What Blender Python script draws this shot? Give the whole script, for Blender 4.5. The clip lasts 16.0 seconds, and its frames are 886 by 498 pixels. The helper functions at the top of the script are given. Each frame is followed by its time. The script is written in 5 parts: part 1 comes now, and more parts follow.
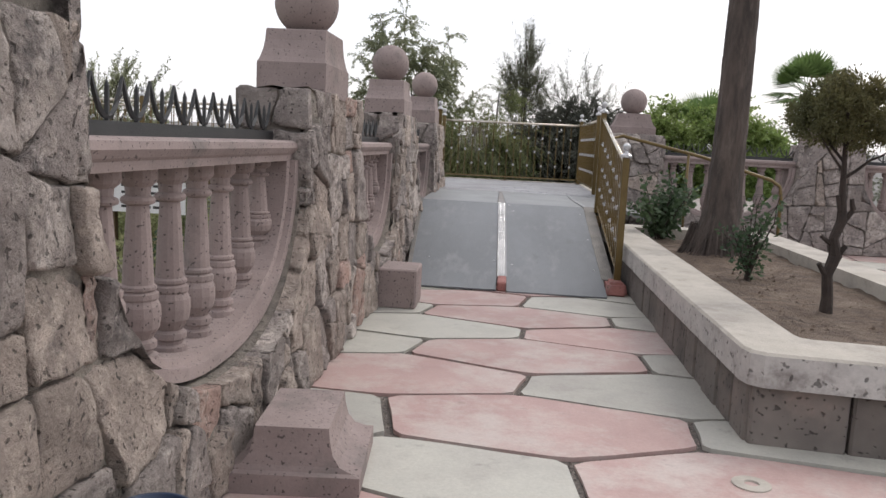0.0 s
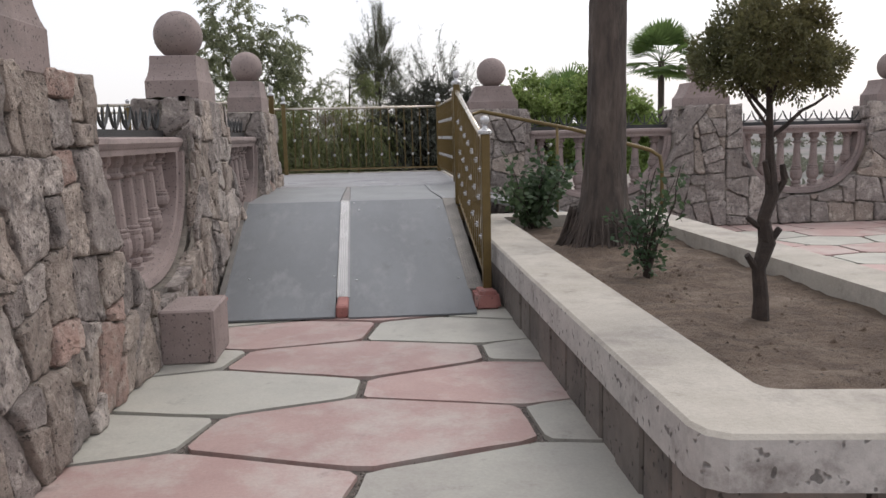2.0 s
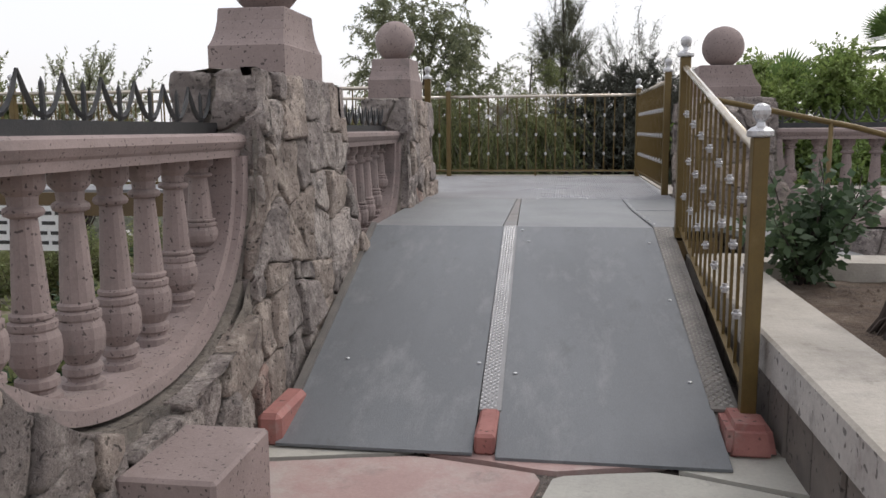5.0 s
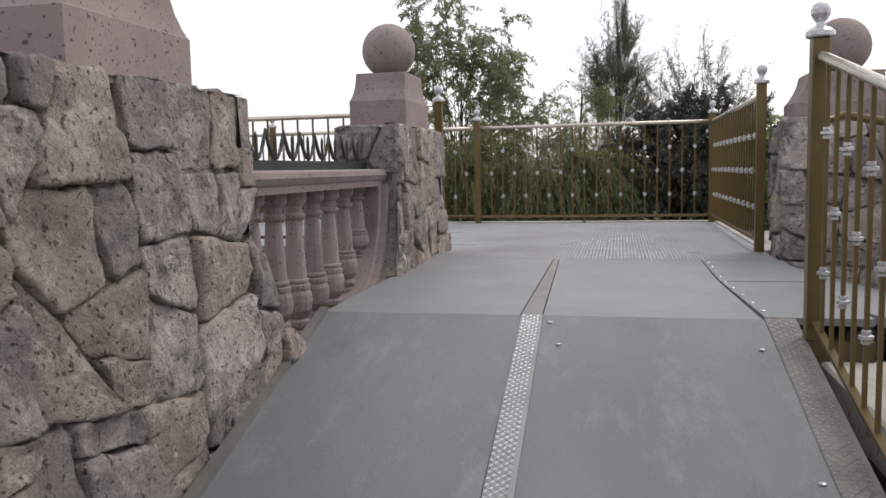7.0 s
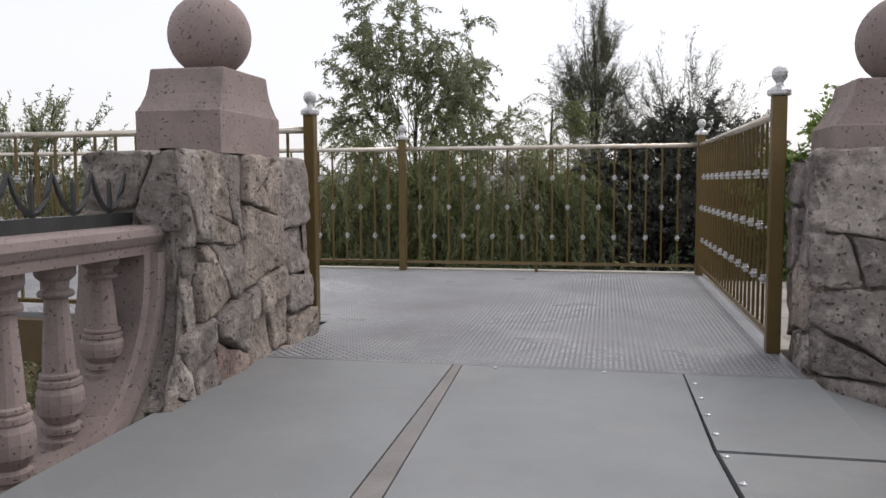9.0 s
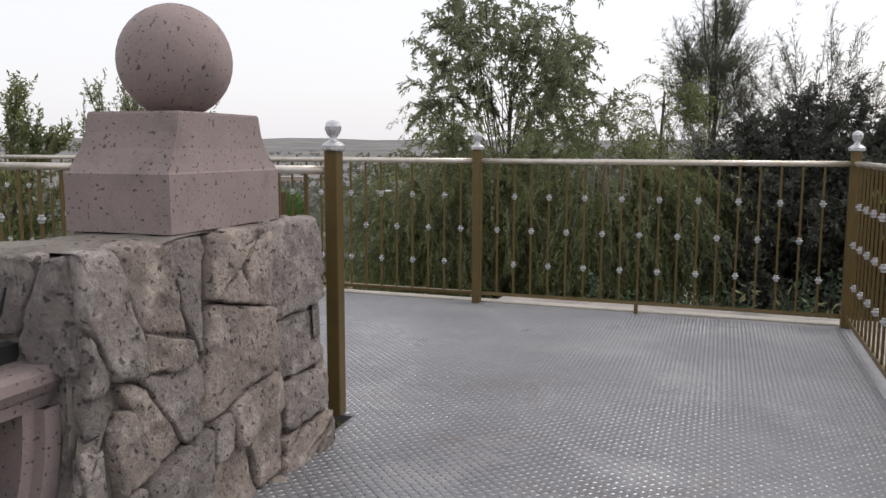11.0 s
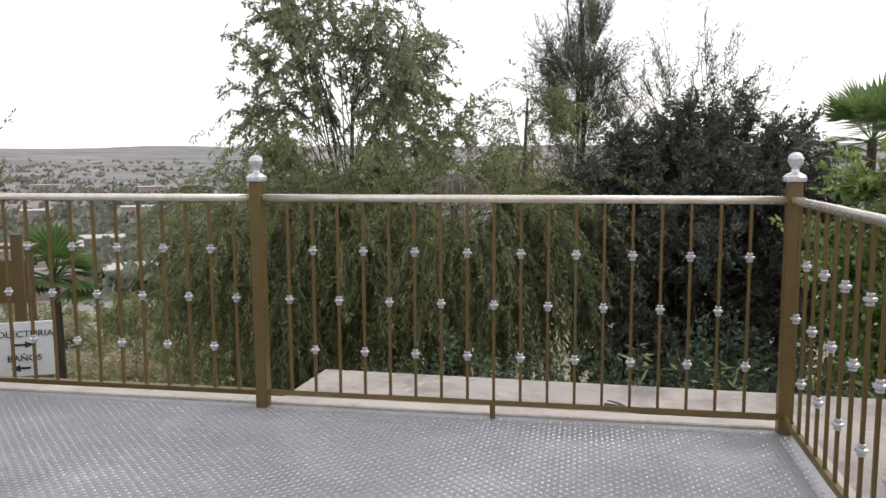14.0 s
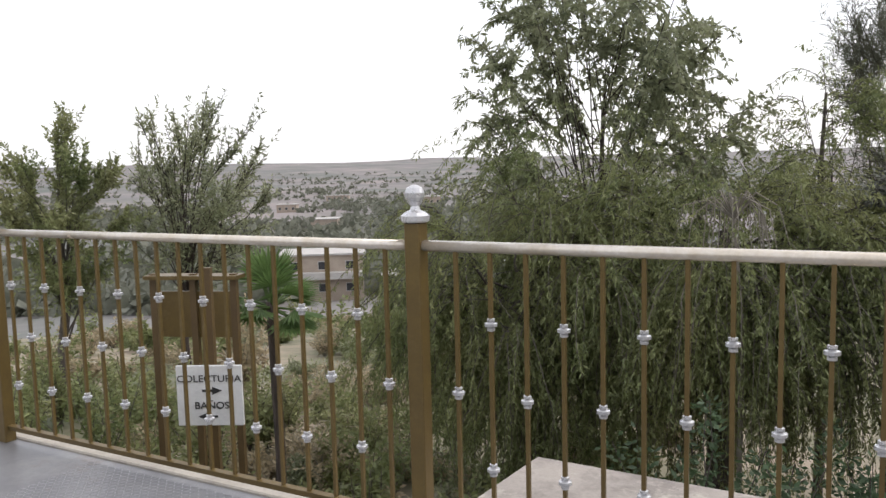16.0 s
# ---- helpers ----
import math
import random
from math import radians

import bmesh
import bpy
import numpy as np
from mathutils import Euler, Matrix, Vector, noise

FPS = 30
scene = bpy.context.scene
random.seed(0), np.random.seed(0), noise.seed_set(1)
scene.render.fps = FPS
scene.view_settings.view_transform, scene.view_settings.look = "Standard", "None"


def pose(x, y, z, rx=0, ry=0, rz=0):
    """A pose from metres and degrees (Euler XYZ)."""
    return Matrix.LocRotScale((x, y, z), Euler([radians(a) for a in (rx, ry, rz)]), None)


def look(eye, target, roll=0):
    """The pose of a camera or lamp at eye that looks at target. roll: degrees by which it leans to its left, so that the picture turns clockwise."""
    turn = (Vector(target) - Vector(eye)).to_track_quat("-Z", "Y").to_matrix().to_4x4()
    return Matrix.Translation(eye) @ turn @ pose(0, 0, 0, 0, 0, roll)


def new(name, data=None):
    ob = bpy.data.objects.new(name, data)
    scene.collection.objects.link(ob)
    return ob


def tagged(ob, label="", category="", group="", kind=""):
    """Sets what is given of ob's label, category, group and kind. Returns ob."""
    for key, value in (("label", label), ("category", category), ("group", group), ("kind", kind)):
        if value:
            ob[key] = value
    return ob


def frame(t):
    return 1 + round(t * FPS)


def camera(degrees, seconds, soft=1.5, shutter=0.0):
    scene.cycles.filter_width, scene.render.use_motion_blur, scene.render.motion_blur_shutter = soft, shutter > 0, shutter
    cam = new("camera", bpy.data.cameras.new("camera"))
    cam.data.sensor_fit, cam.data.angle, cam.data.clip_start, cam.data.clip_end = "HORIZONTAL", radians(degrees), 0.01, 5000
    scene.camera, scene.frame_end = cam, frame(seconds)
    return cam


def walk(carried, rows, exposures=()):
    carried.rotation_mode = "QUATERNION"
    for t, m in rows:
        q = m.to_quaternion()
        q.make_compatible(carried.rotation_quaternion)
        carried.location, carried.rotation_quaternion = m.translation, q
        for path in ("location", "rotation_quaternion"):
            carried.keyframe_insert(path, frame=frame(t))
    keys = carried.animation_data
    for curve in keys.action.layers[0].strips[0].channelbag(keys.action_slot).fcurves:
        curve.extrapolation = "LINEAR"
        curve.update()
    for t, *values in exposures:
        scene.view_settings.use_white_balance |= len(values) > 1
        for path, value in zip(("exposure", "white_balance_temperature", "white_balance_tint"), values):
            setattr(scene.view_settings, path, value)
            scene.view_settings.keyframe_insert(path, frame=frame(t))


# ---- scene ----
cam = camera(57.9, 16.0)
PATH = [
    (0, (0.233, 0.974, 1.264), (0.076, 2.95, 1.0), 2.8),
    (0.5, (0.315, 1.481, 1.225), (0.211, 3.464, 0.986), 0.7),
    (1, (0.393, 1.85, 1.232), (0.21, 3.825, 0.974), -1.0),
    (1.5, (0.44, 2.235, 1.234), (0.349, 4.215, 0.968), -1.8),
    (2, (0.509, 2.551, 1.208), (0.655, 4.526, 0.926), -1.3),
    (2.5, (0.55, 2.813, 1.226), (0.743, 4.78, 0.924), -1.3),
    (3, (0.583, 3.115, 1.234), (0.736, 5.085, 0.924), -1.0),
    (3.5, (0.601, 3.488, 1.24), (0.707, 5.461, 0.93), -0.5),
    (4, (0.582, 3.982, 1.212), (0.541, 5.96, 0.916), -0.5),
    (4.5, (0.493, 4.466, 1.243), (0.292, 6.433, 0.942), -0.2),
    (7, (0.52, 6.914, 1.223), (0.087, 8.857, 1.026), -1.2),
    (7.5, (0.589, 7.431, 1.205), (0.095, 9.362, 1.035), -1.0),
    (8, (0.668, 7.959, 1.231), (0.131, 9.878, 1.069), -1.0),
    (8.5, (0.711, 8.508, 1.319), (0.233, 10.443, 1.155), -0.8),
    (9, (0.714, 8.945, 1.383), (0.314, 10.897, 1.217), -0.3),
    (9.5, (0.713, 9.262, 1.464), (0.112, 11.161, 1.288), -0.3),
    (12, (0.601, 10.676, 1.863), (-0.049, 12.546, 1.585), 0.1),
    (12.5, (0.581, 10.997, 1.864), (0.069, 12.913, 1.597), 0.0),
    (13, (0.578, 11.290, 1.863), (0.318, 13.258, 1.611), 0.3),
    (13.5, (0.564, 11.623, 1.846), (0.364, 13.599, 1.609), 0.3),
    (14, (0.553, 12.007, 1.879), (0.206, 13.962, 1.643), -0.3),
    (14.5, (0.519, 12.398, 1.899), (0.394, 14.382, 1.679), 0.3),
    (15, (0.535, 12.715, 1.907), (0.522, 14.703, 1.688), 0.3),
    (15.5, (0.518, 13.079, 1.950), (0.031, 15.003, 1.698), -1.1),
    (16, (0.382, 13.367, 1.937), (-0.585, 15.105, 1.732), -1.4),
]
walk(cam, [(t, look(eye, target, roll)) for t, eye, target, roll in PATH],
     [(0, 0.05), (1, -0.06), (4.5, -0.08), (7, 0.0), (9.5, -0.1), (12, -0.08), (13, 0.02), (14, 0.32), (14.5, 0.42), (15, 0.54), (15.5, 0.6), (16, 0.33)])

# ---- world and light ----
world = bpy.data.worlds.new("overcast_sky")
scene.world = world
world.use_nodes = True
wn, wl = world.node_tree.nodes, world.node_tree.links
wn.clear()
sky = wn.new("ShaderNodeTexSky")
sky.sky_type = "NISHITA"
sky.sun_disc = False
sky.sun_elevation, sky.sun_rotation = radians(50), radians(50)
sky.dust_density = 4.0
bg_sky = wn.new("ShaderNodeBackground")
bg_sky.inputs["Strength"].default_value = 0.05
bg_cloud = wn.new("ShaderNodeBackground")
bg_cloud.inputs["Color"].default_value = (0.985, 0.968, 1.0, 1)
bg_cloud.inputs["Strength"].default_value = 0.92
both = wn.new("ShaderNodeAddShader")
wout = wn.new("ShaderNodeOutputWorld")
wl.new(sky.outputs[0], bg_sky.inputs["Color"])
wl.new(bg_sky.outputs[0], both.inputs[0])
wl.new(bg_cloud.outputs[0], both.inputs[1])
wl.new(both.outputs[0], wout.inputs["Surface"])

sun = new("sun", bpy.data.lights.new("sun", "SUN"))
sun.data.energy, sun.data.angle, sun.data.color = 0.9, radians(25), (1.0, 0.98, 0.965)
sun.matrix_world = look((6, 5, 9.5), (0, 0, 0))


# ---- materials ----
def mat(name, c1, c2, scale=6.0, rough=0.8, bump=0.3, fine=70.0, metal=0.0, pits=0.0, pit_scale=35.0, rand=0.0, c3=None, c3_scale=2.0, c3_at=0.6, islands=False, stretch=None, detail=6.0, pit_dark=0.35, rough_var=0.1, chip=0.0, chip_scale=15.0, c4=None, c4_scale=7.0, c4_at=0.58):
    m = bpy.data.materials.new(name)
    m.use_nodes = True
    n, l = m.node_tree.nodes, m.node_tree.links
    b = n["Principled BSDF"]
    b.inputs["Metallic"].default_value = metal
    co = n.new("ShaderNodeTexCoord")
    vec = co.outputs["Object"]
    info = n.new("ShaderNodeObjectInfo")
    if rand:
        add = n.new("ShaderNodeVectorMath")
        add.operation = "MULTIPLY_ADD"
        add.inputs[1].default_value = (1, 1, 1)
        sc = n.new("ShaderNodeVectorMath")
        sc.operation = "SCALE"
        sc.inputs[0].default_value = (37, 19, 53)
        l.new(info.outputs["Random"], sc.inputs["Scale"])
        l.new(vec, add.inputs[0])
        l.new(sc.outputs[0], add.inputs[2])
        vec = add.outputs[0]

    if stretch:
        mp = n.new("ShaderNodeMapping")
        mp.inputs["Scale"].default_value = stretch
        l.new(vec, mp.inputs["Vector"])
        vec = mp.outputs[0]

    def tex(kind, s, **kw):
        t = n.new(kind)
        t.inputs["Scale"].default_value = s
        l.new(vec, t.inputs["Vector"])
        for k, v in kw.items():
            t.inputs[k].default_value = v
        return t

    def mix(fac, a, c, mode="MIX"):
        x = n.new("ShaderNodeMix")
        x.data_type, x.blend_type = "RGBA", mode
        for sock, v in ((x.inputs[0], fac), (x.inputs[6], a), (x.inputs[7], c)):
            if isinstance(v, (tuple, list)):
                sock.default_value = (*v, 1)
            elif isinstance(v, float):
                sock.default_value = v
            else:
                l.new(v, sock)
        return x.outputs[2]

    def ramp(v, lo, hi):
        r = n.new("ShaderNodeMapRange")
        r.inputs["From Min"].default_value, r.inputs["From Max"].default_value = lo, hi
        l.new(v, r.inputs["Value"])
        return r.outputs[0]

    big = tex("ShaderNodeTexNoise", scale, Detail=detail, Roughness=0.62)
    col = mix(ramp(big.outputs["Fac"], 0.34, 0.66), c1, c2)
    if c3:
        st = tex("ShaderNodeTexNoise", c3_scale, Detail=8.0, Roughness=0.7)
        col = mix(ramp(st.outputs["Fac"], c3_at - 0.06, c3_at + 0.12), col, c3)
    if c4:
        st = tex("ShaderNodeTexNoise", c4_scale, Detail=10.0, Roughness=0.75)
        col = mix(ramp(st.outputs["Fac"], c4_at - 0.04, c4_at + 0.09), col, c4)
    grain = tex("ShaderNodeTexNoise", fine, Detail=4.0, Roughness=0.7)
    col = mix(ramp(grain.outputs["Fac"], 0.2, 0.8), mix(0.22, col, (0.02, 0.02, 0.02)), col)
    height = grain.outputs["Fac"]
    if pits:
        pv = tex("ShaderNodeTexNoise", pit_scale, Detail=1.0, Roughness=0.4, Distortion=0.0)
        hole = ramp(pv.outputs["Fac"], 0.76 - 0.1 * pits, 0.7 - 0.1 * pits)
        col = mix(hole, mix(1.0 - pit_dark, col, (0.02, 0.017, 0.015)), col)
        mul = n.new("ShaderNodeMath")
        mul.operation = "MULTIPLY_ADD"
        mul.inputs[1].default_value = 0.35
        l.new(height, mul.inputs[0])
        l.new(hole, mul.inputs[2])
        height = mul.outputs[0]
    if rand or islands:
        src = info.outputs["Random"]
        if islands:
            geo = n.new("ShaderNodeNewGeometry")
            src = geo.outputs["Random Per Island"]
        amt = rand or 0.4
        hsv = n.new("ShaderNodeHueSaturation")
        l.new(col, hsv.inputs["Color"])
        v = n.new("ShaderNodeMapRange")
        v.inputs["To Min"].default_value, v.inputs["To Max"].default_value = 1 - amt, 1 + amt
        l.new(src, v.inputs["Value"])
        l.new(v.outputs[0], hsv.inputs["Value"])
        col = hsv.outputs["Color"]
    l.new(col, b.inputs["Base Color"])
    rr = n.new("ShaderNodeMapRange")
    rr.inputs["To Min"].default_value, rr.inputs["To Max"].default_value = max(rough - rough_var, 0.05), min(rough + rough_var, 1)
    l.new(big.outputs["Fac"], rr.inputs["Value"])
    l.new(rr.outputs[0], b.inputs["Roughness"])
    if bump:
        bp = n.new("ShaderNodeBump")
        bp.inputs["Strength"].default_value = bump
        bp.inputs["Distance"].default_value = 0.012
        l.new(height, bp.inputs["Height"])
        if chip:
            ch = tex("ShaderNodeTexNoise", chip_scale, Detail=9.0, Roughness=0.68)
            cb = n.new("ShaderNodeBump")
            cb.inputs["Strength"].default_value = chip
            cb.inputs["Distance"].default_value = 0.05
            l.new(ch.outputs["Fac"], cb.inputs["Height"])
            l.new(cb.outputs[0], bp.inputs["Normal"])
        l.new(bp.outputs[0], b.inputs["Normal"])
    return m


def leafmat(name, c1, c2, amt=0.3, glow=0.42):
    m = mat(name, c1, c2, scale=0.9, rough=0.6, bump=0.0, fine=9.0, islands=True, rand=amt)
    n, l = m.node_tree.nodes, m.node_tree.links
    b = n["Principled BSDF"]
    tr = n.new("ShaderNodeBsdfTranslucent")
    src = b.inputs["Base Color"].links[0].from_socket
    l.new(src, tr.inputs["Color"])
    mx = n.new("ShaderNodeMixShader")
    mx.inputs[0].default_value = glow
    out = n["Material Output"]
    l.new(b.outputs[0], mx.inputs[1])
    l.new(tr.outputs[0], mx.inputs[2])
    l.new(mx.outputs[0], out.inputs["Surface"])
    return m


M_STONE = [
    mat("stone_grey", (0.352, 0.303, 0.277), (0.262, 0.225, 0.207), 5, 0.92, 0.8, 75, pits=0.5, pit_scale=52, rand=0.14, c3=(0.109, 0.094, 0.092), c3_scale=7, c3_at=0.58, chip=1.0, chip_scale=19, c4=(0.524, 0.461, 0.418), c4_scale=9, c4_at=0.54),
    mat("stone_beige", (0.445, 0.366, 0.313), (0.326, 0.272, 0.235), 6, 0.92, 0.8, 75, pits=0.5, pit_scale=52, rand=0.12, c3=(0.164, 0.140, 0.131), c3_scale=6.5, c3_at=0.59, chip=1.0, chip_scale=19, c4=(0.615, 0.524, 0.451), c4_scale=8, c4_at=0.54),
    mat("stone_pink", (0.484, 0.329, 0.274), (0.373, 0.265, 0.229), 6, 0.92, 0.8, 75, pits=0.5, pit_scale=52, rand=0.12, c3=(0.196, 0.153, 0.138), c3_scale=6, c3_at=0.57, chip=1.0, chip_scale=19, c4=(0.563, 0.467, 0.405), c4_scale=8, c4_at=0.54),
    mat("stone_pale", (0.576, 0.506, 0.451), (0.405, 0.347, 0.313), 6, 0.92, 0.8, 75, pits=0.5, pit_scale=52, rand=0.12, c3=(0.164, 0.142, 0.134), c3_scale=8, c3_at=0.52, chip=1.0, chip_scale=19, c4=(0.720, 0.644, 0.588), c4_scale=9, c4_at=0.54),
]
M_MORTAR = mat("lime_mortar", (0.33, 0.29, 0.245), (0.22, 0.193, 0.167), 9, 0.95, 0.9, 60, pits=0.3, c3=(0.12, 0.107, 0.097), c3_scale=5, c3_at=0.56, chip=0.8, chip_scale=22)
M_CANTERA = mat("pink_cantera_stone", (0.325, 0.257, 0.24), (0.25, 0.197, 0.184), 3, 0.85, 0.35, 90, pits=0.42, pit_scale=70, rand=0.07, c3=(0.17, 0.145, 0.135), c3_scale=2.4, c3_at=0.6, pit_dark=0.3)
M_PINK = mat("pink_flagstone", (0.47, 0.33, 0.3), (0.4, 0.265, 0.243), 2.2, 0.6, 0.14, 70, rand=0.1, c3=(0.5, 0.425, 0.39), c3_scale=2.4, c3_at=0.52, c4=(0.3, 0.24, 0.22), c4_scale=4.5, c4_at=0.63)
M_PALE = mat("pale_green_flagstone", (0.5, 0.485, 0.425), (0.43, 0.42, 0.375), 2.0, 0.6, 0.14, 70, rand=0.09, c3=(0.38, 0.355, 0.32), c3_scale=1.6, c3_at=0.57, c4=(0.28, 0.26, 0.235), c4_scale=4.5, c4_at=0.62)
M_JOINT = mat("pebble_joint", (0.18, 0.152, 0.132), (0.065, 0.057, 0.052), 60, 0.9, 1.0, 90, pits=0.5, pit_scale=60)
M_PEBBLE = mat("joint_pebble", (0.3, 0.26, 0.22), (0.14, 0.12, 0.11), 30, 0.8, 0.3, 90, islands=True)
M_CONC = mat("worn_concrete", (0.52, 0.48, 0.42), (0.42, 0.385, 0.33), 3, 0.85, 0.3, 60, c3=(0.33, 0.3, 0.265), c3_scale=2.5, c3_at=0.56, c4=(0.25, 0.23, 0.2), c4_scale=6, c4_at=0.64)
M_CONC_EDGE = mat("chipped_white_paint", (0.55, 0.53, 0.5), (0.42, 0.4, 0.38), 4, 0.8, 0.5, 50, pits=0.6, pit_scale=30, c3=(0.22, 0.2, 0.185), c3_scale=5, c3_at=0.58)
M_KERB = mat("planter_block", (0.2, 0.175, 0.155), (0.13, 0.115, 0.104), 5, 0.9, 0.7, 40, pits=0.4, rand=0.15, c3=(0.23, 0.185, 0.16), c3_scale=4)
M_SOIL = mat("dry_soil", (0.165, 0.116, 0.08), (0.1, 0.07, 0.05), 7, 0.95, 1.0, 70, chip=0.8, chip_scale=26, pits=0.2, pit_scale=45, c3=(0.235, 0.18, 0.138), c3_scale=3, c3_at=0.56)
M_PLATE = mat("grey_painted_steel", (0.172, 0.183, 0.193), (0.138, 0.147, 0.156), 2.5, 0.5, 0.14, 160, c3=(0.225, 0.232, 0.238), c3_scale=5, c3_at=0.57, stretch=(1, 0.3, 1), c4=(0.115, 0.12, 0.125), c4_scale=3.5, c4_at=0.6)
M_PLATE2 = mat("worn_grey_steel_landing", (0.25, 0.258, 0.26), (0.215, 0.222, 0.225), 2.0, 0.45, 0.1, 160, c3=(0.29, 0.275, 0.26), c3_scale=1.3, c3_at=0.6)
# pale and dark blotches paint a wet sheen onto the worn plate; c4 is rusty brown
M_DIAMOND = mat("worn_tread_plate_sheen", (0.265, 0.268, 0.278), (0.18, 0.18, 0.19), 0.9, 0.42, 0.1, 120, metal=0.3, rough_var=0.22, c3=(0.34, 0.335, 0.335), c3_scale=1.6, c3_at=0.56, c4=(0.2, 0.155, 0.125), c4_scale=1.3, c4_at=0.62)
M_STUD = mat("worn_bright_tread_bar", (0.4, 0.405, 0.42), (0.26, 0.255, 0.262), 1.4, 0.3, 0.0, 120, metal=0.45, rough_var=0.12)
M_STRIP = mat("bright_tread_strip", (0.34, 0.335, 0.33), (0.26, 0.255, 0.25), 4, 0.36, 0.1, 120, metal=0.6)
M_STRIPBAR = mat("polished_tread_bar", (0.72, 0.72, 0.72), (0.58, 0.58, 0.58), 9, 0.24, 0.0, 120, metal=0.7)
M_EDGE = mat("grimy_tread_edge", (0.2, 0.185, 0.165), (0.14, 0.13, 0.12), 6, 0.55, 0.2, 120, metal=0.2, c3=(0.27, 0.24, 0.2), c3_scale=4)
M_EDGEBAR = mat("grimy_tread_bar", (0.33, 0.31, 0.285), (0.24, 0.225, 0.2), 6, 0.4, 0.0, 120, metal=0.4)
M_RUST = mat("rusty_steel", (0.255, 0.235, 0.22), (0.2, 0.182, 0.17), 6, 0.6, 0.3, 80, c3=(0.25, 0.252, 0.25), c3_scale=3)
M_RED = mat("red_painted_stone", (0.4, 0.17, 0.145), (0.3, 0.12, 0.105), 6, 0.7, 0.4, 60, pits=0.2, c3=(0.33, 0.25, 0.22), c3_scale=5, c3_at=0.6)
M_GOLD = mat("old_gold_paint", (0.155, 0.105, 0.032), (0.12, 0.08, 0.025), 7, 0.38, 0.06, 90, metal=0.3, c3=(0.19, 0.14, 0.06), c3_scale=5, c3_at=0.62)
# near-white base carries the sky highlight along the gold handrail
M_RAILTOP = mat("gold_handrail_highlight", (0.78, 0.73, 0.65), (0.6, 0.52, 0.4), 9, 0.24, 0.05, 90, metal=0.5)
M_SILVER = mat("silver_paint", (0.68, 0.68, 0.69), (0.55, 0.55, 0.56), 20, 0.28, 0.05, 90, metal=0.55)
M_IRON = mat("black_wrought_iron", (0.028, 0.03, 0.032), (0.05, 0.05, 0.05), 12, 0.5, 0.15, 90, metal=0.2)
M_BROWN = mat("brown_steel_beam", (0.12, 0.075, 0.025), (0.09, 0.055, 0.02), 3, 0.55, 0.1, 60)
M_BARK = mat("grey_brown_bark", (0.12, 0.1, 0.085), (0.06, 0.05, 0.043), 14, 0.95, 1.0, 40)
M_PALMBARK = mat("palm_bark", (0.105, 0.08, 0.066), (0.045, 0.036, 0.031), 14, 0.95, 1.0, 40, c3=(0.15, 0.12, 0.1), c3_scale=9, stretch=(1, 1, 0.22))
M_DARKBARK = mat("dark_bark", (0.055, 0.038, 0.03), (0.03, 0.022, 0.018), 12, 0.9, 0.8, 50, c3=(0.16, 0.09, 0.05), c3_scale=8, c3_at=0.66)
M_TWIG = mat("pale_twig", (0.3, 0.27, 0.22), (0.2, 0.18, 0.15), 12, 0.9, 0.2, 50)
L_PEPPER = leafmat("pepper_tree_leaf", (0.15, 0.188, 0.07), (0.25, 0.262, 0.105), 0.25)
L_EUCA = leafmat("eucalyptus_leaf", (0.19, 0.215, 0.12), (0.32, 0.335, 0.2))
L_DARK = leafmat("dark_evergreen_leaf", (0.075, 0.08, 0.062), (0.125, 0.128, 0.1), 0.3, 0.15)
L_PINE = leafmat("casuarina_needle", (0.1, 0.108, 0.075), (0.15, 0.155, 0.1))
L_GREEN = leafmat("bright_green_leaf", (0.17, 0.26, 0.07), (0.3, 0.38, 0.12))
L_ROSE = leafmat("rose_leaf", (0.05, 0.09, 0.045), (0.085, 0.13, 0.06))
L_TOPIARY = leafmat("topiary_leaf", (0.085, 0.105, 0.045), (0.17, 0.15, 0.065))
L_PALM = leafmat("fan_palm_leaf", (0.1, 0.17, 0.05), (0.15, 0.22, 0.07), 0.25)
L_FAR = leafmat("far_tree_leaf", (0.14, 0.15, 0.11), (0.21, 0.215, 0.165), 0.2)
L_DRY = leafmat("dry_scrub_leaf", (0.44, 0.36, 0.24), (0.33, 0.29, 0.18))
L_GRASS = leafmat("scrub_leaf", (0.18, 0.225, 0.085), (0.3, 0.3, 0.145))
M_SIGN = mat("white_sign_board", (0.78, 0.78, 0.77), (0.72, 0.72, 0.71), 4, 0.5, 0.03, 60)
M_INK = mat("black_lettering", (0.02, 0.02, 0.02), (0.03, 0.03, 0.03), 9, 0.6, 0.0, 60)
M_BLUE = mat("dark_blue_plastic", (0.012, 0.03, 0.07), (0.02, 0.04, 0.085), 8, 0.35, 0.05, 60)
M_GROUND = mat("dry_scrub_ground", (0.34, 0.275, 0.205), (0.2, 0.185, 0.115), 0.7, 0.95, 0.4, 4, c3=(0.09, 0.105, 0.05), c3_scale=0.12, c3_at=0.5)
# greyed valley colours stand in for distance haze, no volume is used
M_FAR = mat("far_valley_haze_tint", (0.26, 0.222, 0.21), (0.175, 0.162, 0.163), 0.008, 0.95, 0.0, 0.05, c3=(0.11, 0.125, 0.105), c3_scale=0.012, c3_at=0.5)
M_HOUSE = mat("cream_house_wall", (0.42, 0.35, 0.28), (0.34, 0.28, 0.23), 0.8, 0.85, 0.1, 20)
M_ROOF = mat("flat_house_roof", (0.5, 0.48, 0.45), (0.4, 0.38, 0.36), 0.8, 0.85, 0.1, 20)
M_DARKGLASS = mat("dark_window", (0.03, 0.032, 0.035), (0.05, 0.05, 0.055), 3, 0.2, 0.0, 20)


